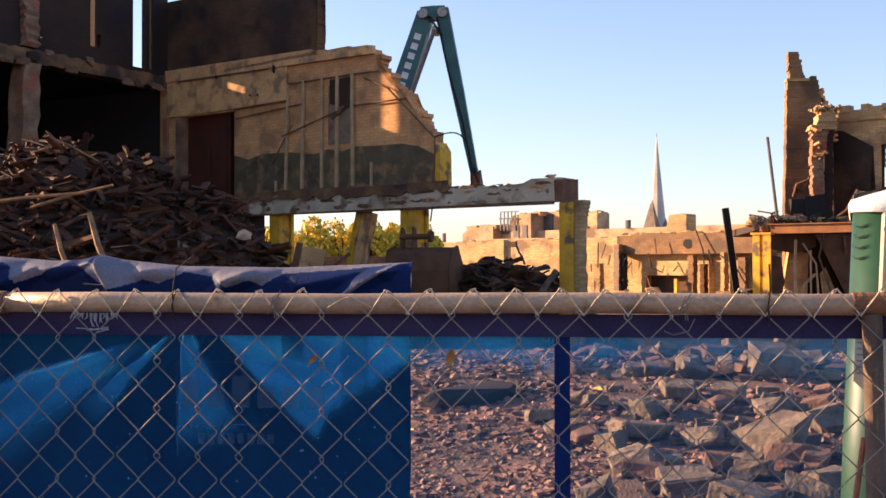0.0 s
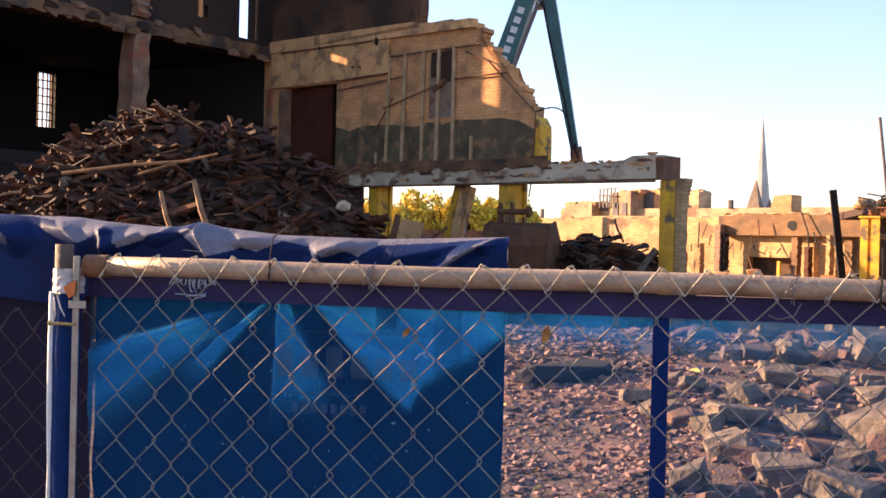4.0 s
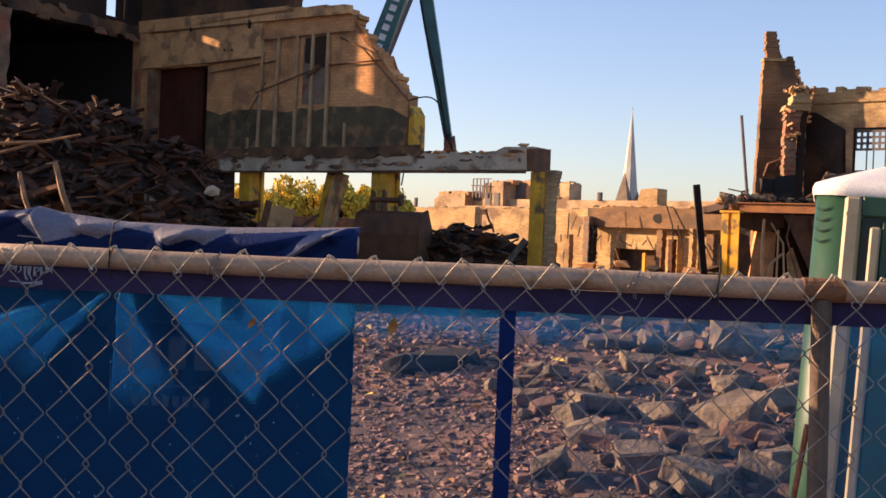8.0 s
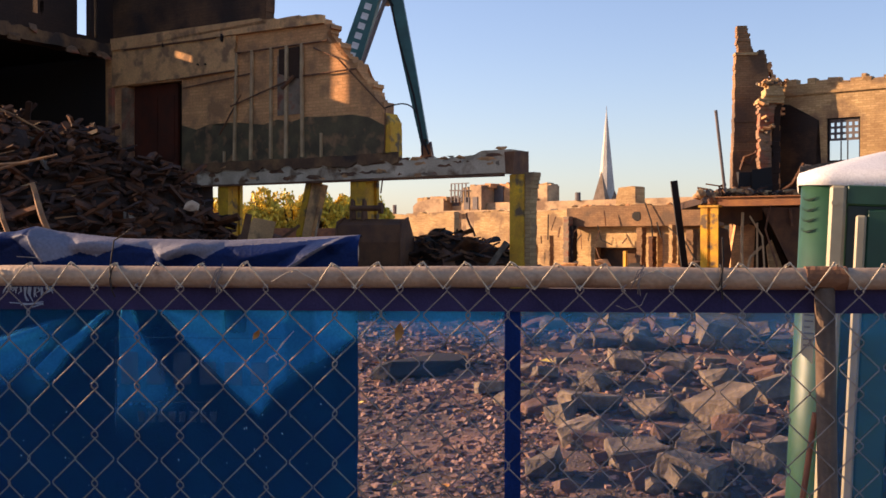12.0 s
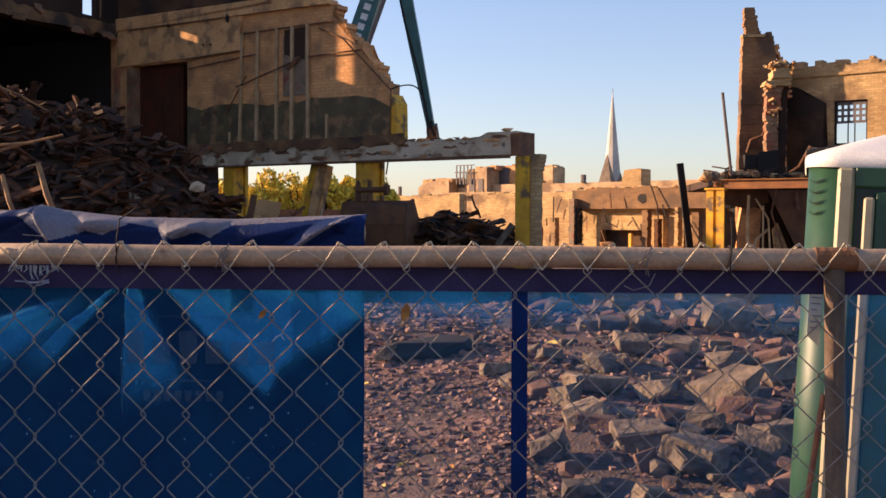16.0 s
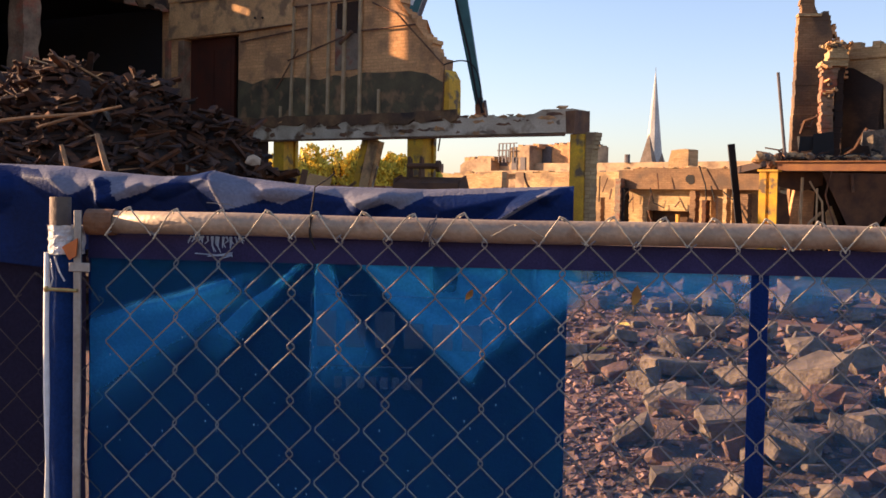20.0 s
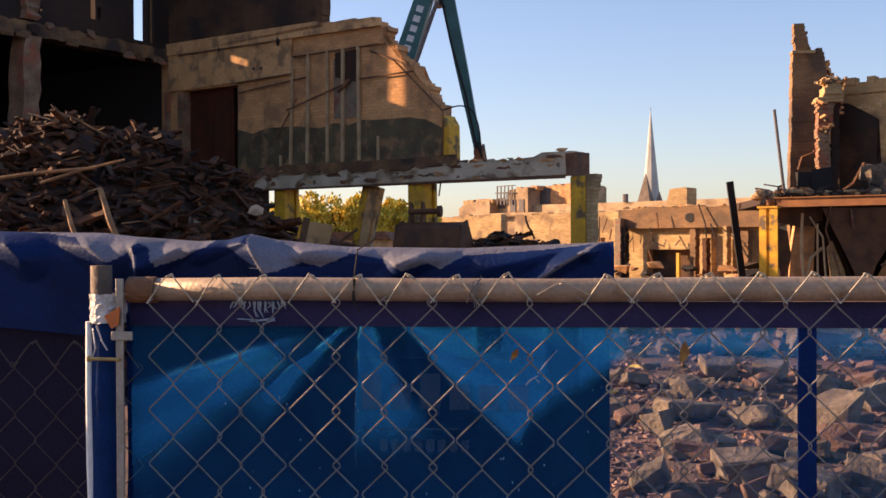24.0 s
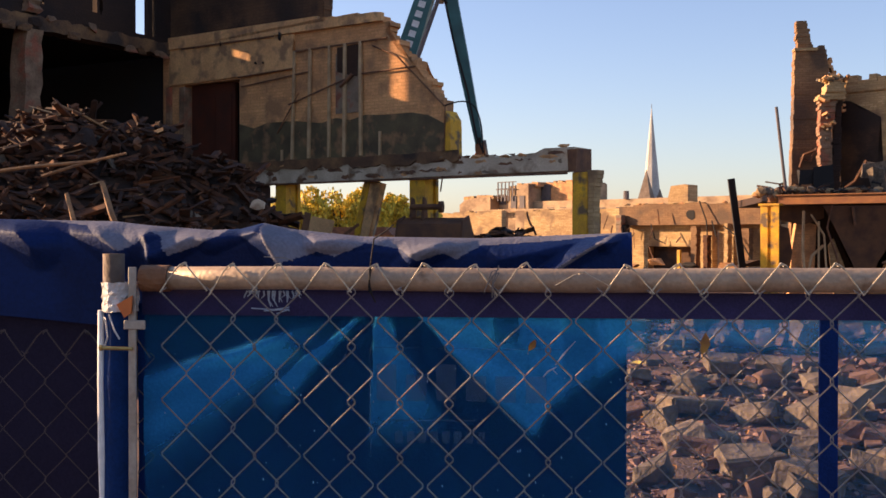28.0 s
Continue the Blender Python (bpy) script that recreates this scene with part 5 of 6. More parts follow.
# ---- portable toilet ----
def build_toilet():
    t = thing("portable_toilet", "green portable toilet with white domed roof and cream frame", "portable toilet", pose(1.185, 2.74, 0, 0, 2.7, -13))
    R, Wd, Dp = 0.13, 1.12, 1.12
    ring = []
    for cx, cy, a0 in ((R, R, 180), (Wd - R, R, 270), (Wd - R, Dp - R, 0), (R, Dp - R, 90)):
        ring += [(cx + R * math.cos(radians(a0 + 15 * k)), cy + R * math.sin(radians(a0 + 15 * k))) for k in range(7)]
    def shell(z0, z1, grow0=0.0, grow1=0.0, steps=1):
        bm = bmesh.new()
        rows = []
        for q in range(steps + 1):
            f = q / steps
            g = grow0 + (grow1 - grow0) * f
            rows.append([bm.verts.new((Wd / 2 + (x - Wd / 2) * (1 + g), Dp / 2 + (y - Dp / 2) * (1 + g), z0 + (z1 - z0) * f)) for x, y in ring])
        for a, b in zip(rows, rows[1:]):
            for i in range(len(ring)):
                bm.faces.new((a[i], a[(i + 1) % len(ring)], b[(i + 1) % len(ring)], b[i]))
        bm.faces.new(rows[0][::-1])
        bm.faces.new(rows[-1])
        return bm
    part("base", shell(0.0, 0.12, 0.02, 0.02), M_tdark, t)
    body = part("body", shell(0.12, 2.13), M_tgreen, t)
    for p in body.data.polygons:
        p.use_smooth = abs(p.normal.z) < 0.5
    roof = bmesh.new()
    rows = []
    for g, z in ((0.02, 2.118), (0.03, 2.13), (0.03, 2.15), (0.015, 2.168), (-0.1, 2.195), (-0.3, 2.235), (-0.55, 2.28), (-0.75, 2.305), (-0.9, 2.315)):
        rows.append([roof.verts.new((Wd / 2 + (x - Wd / 2) * (1 + g), Dp / 2 + (y - Dp / 2) * (1 + g), z)) for x, y in ring])
    for a, b in zip(rows, rows[1:]):
        for i in range(len(ring)):
            roof.faces.new((a[i], a[(i + 1) % len(ring)], b[(i + 1) % len(ring)], b[i]))
    roof.faces.new(rows[-1])
    part("roof", roof, M_troof, t, "white translucent domed roof", smooth=True)
    part("frame_post", boxes((0.108, 0.172, -0.022, 0.004, 0.12, 2.12), bevel=0.012), M_tcream, t, "cream door frame")
    part("frame_post", boxes((0.86, 0.965, -0.022, 0.004, 0.12, 2.12), bevel=0.006), M_tcream, t, "cream door frame")
    part("lintel", boxes((0.174, 0.86, -0.02, 0.004, 2.045, 2.12), bevel=0.004), M_tgreen, t)
    door = part("door", boxes((0.176, 0.855, -0.014, 0.002, 0.14, 2.043), bevel=0.004), M_tdark, t, "dark green door")
    part("door_edge", boxes((0.208, 0.248, -0.034, -0.0145, 0.16, 2.005), bevel=0.008), M_tcream, door, "cream door edge")
    part("door_panel", boxes((0.2485, 0.36, -0.026, -0.0145, 0.2, 2.03), bevel=0.008), M_tgreen, door, "green raised door stile")
    for k in range(5):
        part("vent_slat", boxes((0.38, 0.70, -0.034, -0.0145, 2.0 - 0.042 * k, 2.012 - 0.042 * k), bevel=0.003), M_tgreen, door)
    for k in range(4):
        pts = [(R + (R + 0.006) * math.cos(radians(203 + 6 * q)), R + (R + 0.006) * math.sin(radians(203 + 6 * q)), 2.075 - 0.042 * k - 0.012 * math.sin(math.pi * q / 6)) for q in range(7)]
        part("louvre", pipe(pts, [0.001, 0.002, 0.003, 0.003, 0.003, 0.002, 0.001], 6), M_tgreen, t)
        # thin dark tube painted for the shade under the louvre
        part("louvre_slot", pipe([(x, y - 0.001, z - 0.006) for x, y, z in pts], [0.0005, 0.0012, 0.0018, 0.002, 0.002, 0.0018, 0.0005], 6), M_tdark, t)
    part("latch", pipe([(0.128, -0.024, 2.05), (0.128, -0.032, 2.05)], 0.012, 10), M_tcream, t)
    pc = part("placard", boxes((0.43, 0.68, -0.030, -0.0145, 1.31, 1.57), bevel=0.004), M_placard, door, "blue and white placard")
    part("placard_edge", boxes((0.42, 0.4295, -0.032, -0.0145, 1.30, 1.58), (0.6805, 0.69, -0.032, -0.0145, 1.30, 1.58)), M_white, pc)
    for k in range(5):
        part("text_bar", boxes((0.45, 0.66 - 0.02 * (k % 3), -0.034, -0.0305, 1.53 - 0.045 * k, 1.55 - 0.045 * k)), M_white, pc)
    pl = part("notice", slab([(0.03, 1.45), (0.088, 1.40), (0.092, 1.62), (0.03, 1.62)], 0.012, 0.014), M_tcream, t, "white paper notice")
    for k in range(6):
        part("text_bar", boxes((0.038, 0.082 - 0.01 * (k % 3), 0.010, 0.0115, 1.60 - 0.024 * k, 1.606 - 0.024 * k)), M_slate, pl)


build_toilet()


# ---- fence ----
PITCH, ROW = 0.0740, 0.0826
PEAK_X = -0.475


def zigzag_mesh(top, rows, r=0.00125, m=None):
    """One chain-link wire that zigzags half a mesh wide, from its knuckle at the top downwards."""
    bm = bmesh.new()
    pts = []
    pts = [(0.012, 0.0006, top - 0.036)]
    for k in range(1, rows):
        z = top - 0.0432 - (k - 1) * ROW / 2
        s = 1 if k % 2 else -1
        pts += [(s * PITCH / 4 + s * 0.0004, -s * 0.0010, z + 0.0022), (s * PITCH / 4 + s * 0.0004, s * 0.0010, z - 0.0022)]
    tube(bm, pts, r, 5)
    me = bpy.data.meshes.new("wire")
    bm.to_mesh(me)
    bm.free()
    for p in me.polygons:
        p.use_smooth = True
    me.materials.append(m or M_wire)
    return me


def chain_link(t, x0, x1, y, top, rows=46, r=0.00125, m=None):
    a = zigzag_mesh(top, rows, r, m)
    bm = bmesh.new()
    tube(bm, [(-PITCH / 2, -0.001, top - 0.0435), (-0.012, -0.0025, top - 0.010), (-0.003, -0.003, top - 0.0015), (0.003, -0.001, top + 0.0015), (0.010, -0.0025, top - 0.008), (PITCH / 2, 0.0, top - 0.0425)], 0.00128, 6)
    tube(bm, [(-0.004, 0.002, top - 0.006), (0.0, -0.004, top - 0.003), (0.005, 0.001, top + 0.001)], 0.0012, 5)
    kn = bpy.data.meshes.new("knuckle")
    bm.to_mesh(kn)
    bm.free()
    kn.materials.append(m or M_knuckle)
    k0, k1 = math.ceil((x0 - PEAK_X) / (PITCH / 2)), math.floor((x1 - PEAK_X) / (PITCH / 2))
    rnd = random.Random(3)
    for k in range(k0 + 1, k1):
        if k % 2 == 0:
            ob = new("knuckle", kn)
            ob.parent = t
            bent = k in (8, 24)
            ob.matrix_local = Matrix.Translation((PEAK_X + k * PITCH / 2 + rnd.uniform(-0.002, 0.002), y, rnd.uniform(-0.002, 0.001))) @ Matrix.Translation((0, 0, top)) @ Matrix.Rotation(rnd.uniform(-0.07, 0.07), 4, "Y") @ Matrix.Translation((0, 0, -top)) @ Matrix.Diagonal((rnd.choice((-1, 1)), 1, 1, 1))
            if bent:
                ob.matrix_local = Matrix.Translation((PEAK_X + k * PITCH / 2 + 0.01, y - 0.002, -0.012)) @ Matrix.Translation((0, 0, top)) @ Matrix.Diagonal((1.05, 1, 0.45, 1)) @ Matrix.Translation((0, 0, -top))
    for k in range(k0, k1):
        ob = new("wire", a)
        ob.parent = t
        x = PEAK_X + (k + 0.5) * PITCH / 2
        mirror = -1 if k % 2 else 1
        ob.matrix_local = Matrix.Translation((x + rnd.uniform(-0.001, 0.001), y, rnd.uniform(-0.0015, 0.0015))) @ Matrix.Rotation(rnd.uniform(-0.004, 0.004), 4, "Y") @ Matrix.Diagonal((mirror, 1, 1, 1))


def build_fence():
    t = thing("chain_link_fence", "galvanised chain-link fence with weathered pipe rail and posts", "fence")
    chain_link(t, -0.82, 1.75, 0.0, 1.858)
    rail = part("top_rail", pipe([(-0.84 + 2.7 * k / 12, 0.021, 1.834 + 0.0015 * math.sin(k * 1.7)) for k in range(13)], 0.0178, 18), M_rail, t, smooth=True)
    part("coupling", pipe([(-0.845, 0.021, 1.834), (-0.80, 0.021, 1.834)], 0.0205, 16), M_rust, rail, "rusty end coupling")
    part("coupling", pipe([(0.665, 0.021, 1.834), (0.73, 0.021, 1.834)], 0.0195, 16), M_rust, rail, "rusty pipe clamp")
    post = part("post", pipe([(-0.884, 0.021, 0), (-0.891, 0.021, 1.872)], 0.0165, 16), M_rpost, t, smooth=True)
    bm = bmesh.new()
    n = 26
    rings = []
    for k in range(n + 1):
        z = 1.795 * k / n + 0.02
        r = 0.0245 + 0.0025 * noise.noise((k * 0.9, 0, 0)) + 0.002 * (k == n)
        rings.append([bm.verts.new((-0.881 + 0.003 * math.sin(k * 0.5) + r * (1 + 0.12 * noise.noise((a, k * 0.5, 2))) * math.cos(a), 0.021 + r * math.sin(a), z)) for a in [2 * math.pi * q / 14 for q in range(14)]])
    for a, b in zip(rings, rings[1:]):
        for q in range(14):
            bm.faces.new((a[q], a[(q + 1) % 14], b[(q + 1) % 14], b[q]))
    part("sleeve", bm, M_sleeve, post, "pale blue cloth sleeve wrapped round the post", smooth=True)
    # white strip painted for the sun along the sleeve's left edge
    part("bleached_fold", pipe([(-0.904 + 0.0015 * math.sin(k * 1.1), 0.006, 1.765 * k / 16 + 0.02) for k in range(17)], [0.0062 + 0.0015 * math.sin(k * 2.3) for k in range(17)], 8), M_white, post, "white strip standing for the sunlit edge of the sleeve", smooth=True)
    bm = bmesh.new()
    rings = []
    for k in range(9):
        z = 1.783 + 0.045 * k / 8
        rings.append([bm.verts.new((-0.879 + (0.027 + 0.004 * noise.noise((a * 2, k * 0.8, 5))) * math.cos(a), 0.018 + (0.029 + 0.004 * noise.noise((a * 2, k, 9))) * math.sin(a), z + 0.004 * noise.noise((a * 3, k, 1)))) for a in [2 * math.pi * q / 20 for q in range(20)]])
    for a, b in zip(rings, rings[1:]):
        for q in range(20):
            bm.faces.new((a[q], a[(q + 1) % 20], b[(q + 1) % 20], b[q]))
    tape = part("tape_wrap", bm, M_tape, post, "crumpled clear tape")
    part("tag", slab([(-0.872, 1.795), (-0.847, 1.809), (-0.849, 1.782), (-0.860, 1.775)], -0.014, -0.011), M_orange, post, "torn orange tag")
    for pts in ([(-0.886, -0.01, 1.78), (-0.876, -0.012, 1.755), (-0.868, -0.012, 1.742)], [(-0.894, -0.006, 1.775), (-0.888, -0.010, 1.745), (-0.894, -0.008, 1.73)]):
        part("tape_tail", pipe(pts, 0.0014, 5), M_tape, post)
    post2 = part("post", pipe([(0.728, 0.02, 0), (0.696, 0.02, 1.818)], 0.0160, 16), M_rpost, t, "rust-stained pipe post", smooth=True)
    bar = part("tension_bar", boxes((-0.856, -0.844, -0.008, -0.003, 0.05, 1.852), bevel=0.001), M_steel, t)
    for z in (1.764, 1.36, 0.9):
        part("band_clamp", boxes((-0.862, -0.828, -0.0115, -0.0082, z - 0.007, z + 0.007), bevel=0.001), M_steel, bar)
    part("bolt", pipe([(-0.896, -0.016, 1.729), (-0.846, -0.016, 1.728)], 0.0028, 8), M_brass, t, "brass-coloured bolt")
    part("bolt_head", pipe([(-0.898, -0.016, 1.729), (-0.894, -0.016, 1.729)], 0.005, 6), M_brass, t)
    # ties round the rail
    def loop(x, r=0.021, w=0.0015, m=M_black):
        return part("tie", pipe([(x + 0.002 * math.sin(a), 0.021 + r * math.cos(a), 1.834 + r * math.sin(a)) for a in [2 * math.pi * q / 12 for q in range(13)]], w, 5), m, t)
    loop(-0.484)
    part("tie_tail", pipe([(-0.484, -0.001, 1.84), (-0.480, -0.004, 1.868), (-0.477, 0.0, 1.895), (-0.462, 0.004, 1.905), (-0.448, 0.006, 1.916)], 0.0013, 5), M_black, t)
    part("tie_tail", pipe([(-0.484, -0.001, 1.83), (-0.480, -0.003, 1.812), (-0.474, -0.004, 1.80)], 0.0013, 5), M_black, t)
    loop(0.528)
    part("tie_tail", pipe([(0.530, 0.0, 1.90), (0.531, -0.004, 1.86), (0.527, -0.006, 1.83), (0.530, -0.005, 1.80)], 0.0016, 5), M_black, t)
    for x in (-0.30, 0.395):
        for k in range(5):
            a = k * 1.3
            part("wire_tie", pipe([(x - 0.012 + 0.004 * k, -0.004, 1.815 + 0.01 * math.sin(a)), (x, -0.006, 1.835 + 0.012 * math.cos(a)), (x + 0.010, -0.003, 1.850 + 0.006 * math.sin(2 * a))], 0.0009, 4), M_wire, t)
    part("wire_tie", pipe([(0.36, -0.003, 1.79), (0.375, -0.004, 1.783), (0.40, -0.003, 1.79), (0.41, 0.0, 1.81)], 0.001, 4), M_wire, t)
    part("wire_tie", pipe([(-0.645, -0.003, 1.868), (-0.61, -0.004, 1.866), (-0.60, -0.002, 1.862)], 0.001, 4), M_wire, t)
    # second fence behind it
    r = thing("rear_fence", "chain-link fence carrying the blue tarpaulin", "fence")
    chain_link(r, -1.96, -0.88, 0.150, 1.74, 40, 0.0009, M_dullwire)
    part("top_rail", pipe([(-1.97, 0.235, 1.875), (-0.10, 0.235, 1.872)], 0.0178, 12), M_rail, r, smooth=True)
    for x in (-1.94, -0.13):
        part("post", pipe([(x, 0.235, 0), (x, 0.235, 1.86)], 0.018, 12), M_steel, r, smooth=True)


build_fence()


def sheet(name, x0, x1, z0, z1, y, nx, nz, disp, m, parent, label=""):
    bm = bmesh.new()
    rows = []
    for j in range(nz + 1):
        z = z0 + (z1 - z0) * j / nz
        rows.append([bm.verts.new((x, y + disp(x, z), z)) for x in [x0 + (x1 - x0) * i / nx for i in range(nx + 1)]])
    for a, b in zip(rows, rows[1:]):
        for i in range(nx):
            bm.faces.new((a[i], a[i + 1], b[i + 1], b[i]))
    return part(name, bm, m, parent, label, smooth=True)


def smoothstep(a, b, x):
    f = max(0.0, min(1.0, (x - a) / (b - a)))
    return f * f * (3 - 2 * f)


def drape(x, z):
    """Folds of the rear tarpaulin that fan down from its gathered top edge."""
    drop = max(0.0, 1.80 - z)
    out = 0.0
    for cx, slope, w, amp in ((-0.50, -1.15, 0.045, 0.008), (-0.46, -0.75, 0.035, 0.007), (-0.44, 0.05, 0.030, 0.009), (-0.42, 0.95, 0.040, 0.010), (-0.20, 0.12, 0.03, 0.006)):
        c = cx + slope * drop
        d = (x - c) / (w + 0.22 * drop)
        out -= amp * smoothstep(-1, 0.15, d) * (1 - smoothstep(0.15, 0.5, d)) * smoothstep(0, 0.08, drop)
    return out + 0.004 * noise.noise((x * 7, z * 4, 4)) + 0.008 * noise.noise((x * 2.2, z * 1.5, 8))


def tarp_top(x):
    """Height of the rear tarpaulin's folded upper edge."""
    keys = ((-2.6, 1.95), (-1.2, 1.93), (-0.96, 1.925), (-0.90, 1.918), (-0.79, 1.910), (-0.74, 1.912), (-0.70, 1.922), (-0.655, 1.912), (-0.60, 1.906), (-0.53, 1.899), (-0.33, 1.896), (-0.12, 1.904), (-0.085, 1.906))
    for (a, za), (b, zb) in zip(keys, keys[1:]):
        if x <= b:
            return za + (zb - za) * (x - a) / (b - a)
    return keys[-1][1]


def gather(x, z):
    """How densely the front cloth is bunched: folds that fan down from its tie, and a bunched strip under the hem."""
    dx, dz = x + 0.487 + 0.006 * noise.noise((x * 18, z * 18, 2)), z - 1.792 + 0.005 * noise.noise((x * 20, z * 20, 6))
    r, a = math.hypot(dx, dz), math.degrees(math.atan2(dx, -dz))
    f1 = 0.85 * smoothstep(-75, -71, a) * (1 - smoothstep(-63, -50 + 6 * r, a)) * smoothstep(0.06, 0.2, r)
    f2 = 0.8 * smoothstep(-55, -52, a) * (1 - smoothstep(-46, -39, a)) * smoothstep(0.005, 0.05, r) * (1 - smoothstep(0.16, 0.27, r))
    hi = 31 + 45 * math.exp(-r / 0.03)
    f3 = 0.85 * smoothstep(-3.5, -1.5, a) * (1 - smoothstep(hi - 5, hi + 4, a)) * (1 - smoothstep(0.15, 0.24, r))
    lo = 50.5 + 34 * math.exp(-(r - 0.05) / 0.07)
    f4 = smoothstep(lo - 2.5, lo + 2.5, a) * (1 - smoothstep(0.31, 0.36, r) * (1 - smoothstep(56, 60, a)))
    f4 *= smoothstep(-0.025, 0.012, z - (1.648 + 0.62 * max(0.0, x + 0.215)) + 2.0 * max(0.0, -0.215 - x))
    f4 *= 1 - 0.55 * smoothstep(1.72, 1.745, z) * smoothstep(-0.31, -0.297, x) * (1 - smoothstep(-0.268, -0.255, x))
    f4 *= 1 - 0.35 * smoothstep(-0.20, -0.19, x) * (1 - smoothstep(-0.15, -0.14, x))
    f4 *= 1 - smoothstep(-0.10, -0.04, x)
    edge = 1.726 + 0.022 * noise.noise((x * 9, 3.1, 0)) + 0.012 * noise.noise((x * 38, 1.7, 0))
    strip = (0.56 + 0.35 * noise.noise((x * 13, z * 6, 4))) * smoothstep(edge - 0.022, edge + 0.03, z) * (1 - 0.4 * smoothstep(0.15, 0.3, x)) * smoothstep(-0.12, -0.03, x)
    fold = max(f1, f2, f3, f4) * (0.86 + 0.3 * noise.noise((a * 0.16, r * 3.0, 8)))
    lapped = 0.12 * smoothstep(0.700, 0.712, x)
    return max(0.0, min(1.0, max(fold, strip, lapped)))


def build_screens():
    a = thing("privacy_screen", "blue woven mesh screen tied behind the chain-link", "privacy screen")
    wave = lambda x, z: 0.004 * noise.noise((x * 4, z * 4, 0)) + 0.004
    bm = bmesh.new()
    zs = [0.02 + 1.38 * k / 20 for k in range(20)] + [1.40 + 0.384 * k / 110 for k in range(111)]
    xs = [-0.855 + 1.555 * k / 426 for k in range(427)] + [0.70 + 1.05 * k / 40 for k in range(1, 41)]
    rows = [[bm.verts.new((x, 0.050 + wave(x, z) - 0.008 * gather(x, z), z)) for x in xs] for z in zs]
    for p, q in zip(rows, rows[1:]):
        for i in range(len(xs) - 1):
            bm.faces.new((p[i], p[i + 1], q[i + 1], q[i]))
    cloth = part("mesh_cloth", bm, M_screen, a, "blue mesh cloth gathered in folds below its tie", smooth=True)
    bunch = cloth.data.attributes.new("gather", "FLOAT", "POINT")
    bunch.data.foreach_set("value", [gather(v.co.x, v.co.z) for v in cloth.data.vertices])
    # faded print on the cloth, as plain bars
    def bar(x0, x1, z0, z1):
        sheet("lettering_bar", x0, x1, z0, z1, 0.0385, 4, 3, lambda x, z: wave(x, z) - 0.008 * gather(x, z), M_letter, a)
    for k in range(6):
        bar(-0.480 + 0.0455 * k, -0.449 + 0.0455 * k, 1.648, 1.704 if k in (0, 2) else 1.688)
    for k in range(8):
        bar(-0.452 + 0.018 * k, -0.440 + 0.018 * k, 1.583, 1.602)
    bar(-0.46, -0.33, 1.617, 1.6195)
    bar(-0.49, -0.20, 1.728, 1.7295)
    bar(-0.491, -0.489, 1.56, 1.728)
    sheet("hem", -0.853, 1.75, 1.776, 1.815, 0.040, 60, 2, lambda x, z: 0.001 * math.sin(x * 40), M_hem, a, "doubled dark hem")
    part("seam", boxes((0.178, 0.205, 0.049, 0.056, 0.02, 1.79), bevel=0.001), M_seam, a, "dark blue sewn seam")
    rnd = random.Random(2)
    for k in range(26):
        x = -0.685 + 0.095 * (k / 26) + rnd.uniform(-0.004, 0.004)
        L = rnd.uniform(0.006, 0.024) * (1.2 if 8 < k < 22 else 0.5)
        part("frayed_strand", pipe([(x, 0.034, 1.815), (x + rnd.uniform(-0.004, 0.004), 0.033, 1.815 - L * 0.6), (x + rnd.uniform(-0.006, 0.006), 0.032, 1.815 - L)], [0.0018, 0.0014, 0.0006], 4), M_bleach, a, "frayed white thread")
    for k in range(3):
        part("frayed_strand", pipe([(-0.675 + 0.02 * k, 0.033, 1.788 - 0.004 * k), (-0.64 + 0.012 * k, 0.032, 1.786), (-0.615, 0.033, 1.79 - 0.003 * k)], 0.0012, 4), M_bleach, a)
    for pts in ([(-0.178, 0.036, 1.742), (-0.196, 0.035, 1.722), (-0.208, 0.036, 1.706)], [(-0.206, 0.036, 1.703), (-0.219, 0.035, 1.696), (-0.226, 0.036, 1.688)], [(-0.212, 0.036, 1.699), (-0.205, 0.036, 1.692)]):
        part("scuff", pipe(pts, [0.0006] + [0.0016] * (len(pts) - 2) + [0.0009], 5), M_bleach, a, "pale scuffed streak")
    specks = bmesh.new()
    for k in range(130):
        x, z, q = rnd.uniform(-0.82, -0.1), rnd.uniform(1.2, 1.72), rnd.choice((0.0006, 0.0008, 0.0008, 0.0013))
        tube(specks, [(x, 0.0385, z + q), (x + rnd.uniform(-0.5, 0.5) * q, 0.0385, z - q * rnd.uniform(1, 2.2))], q * 0.6, 4)
    tagged(part("dried_speck", specks, M_bleach, a, "dried pale specks"), kind="stuff")
    b = thing("rear_tarpaulin", "blue tarpaulin draped and folded over the rear fence", "tarpaulin")
    sheet("cloth", -0.925, -0.095, 0.02, 1.80, 0.207, 110, 130, drape, M_tarp, b)
    sheet("dark_screen", -1.96, -0.927, 0.02, 1.80, 0.20, 40, 30, drape, M_darkscreen, b, "woven screen painted dark for the shade behind it")
    def ridge(x, z, x0, z0, x1, z1, w, amp):
        px, pz, dx, dz = x - x0, z - z0, x1 - x0, z1 - z0
        f = max(0.0, min(1.0, (px * dx + pz * dz) / (dx * dx + dz * dz)))
        d = math.hypot(px - f * dx, pz - f * dz)
        return 1.5 * amp * max(0.0, 1 - 1.25 * d / w)
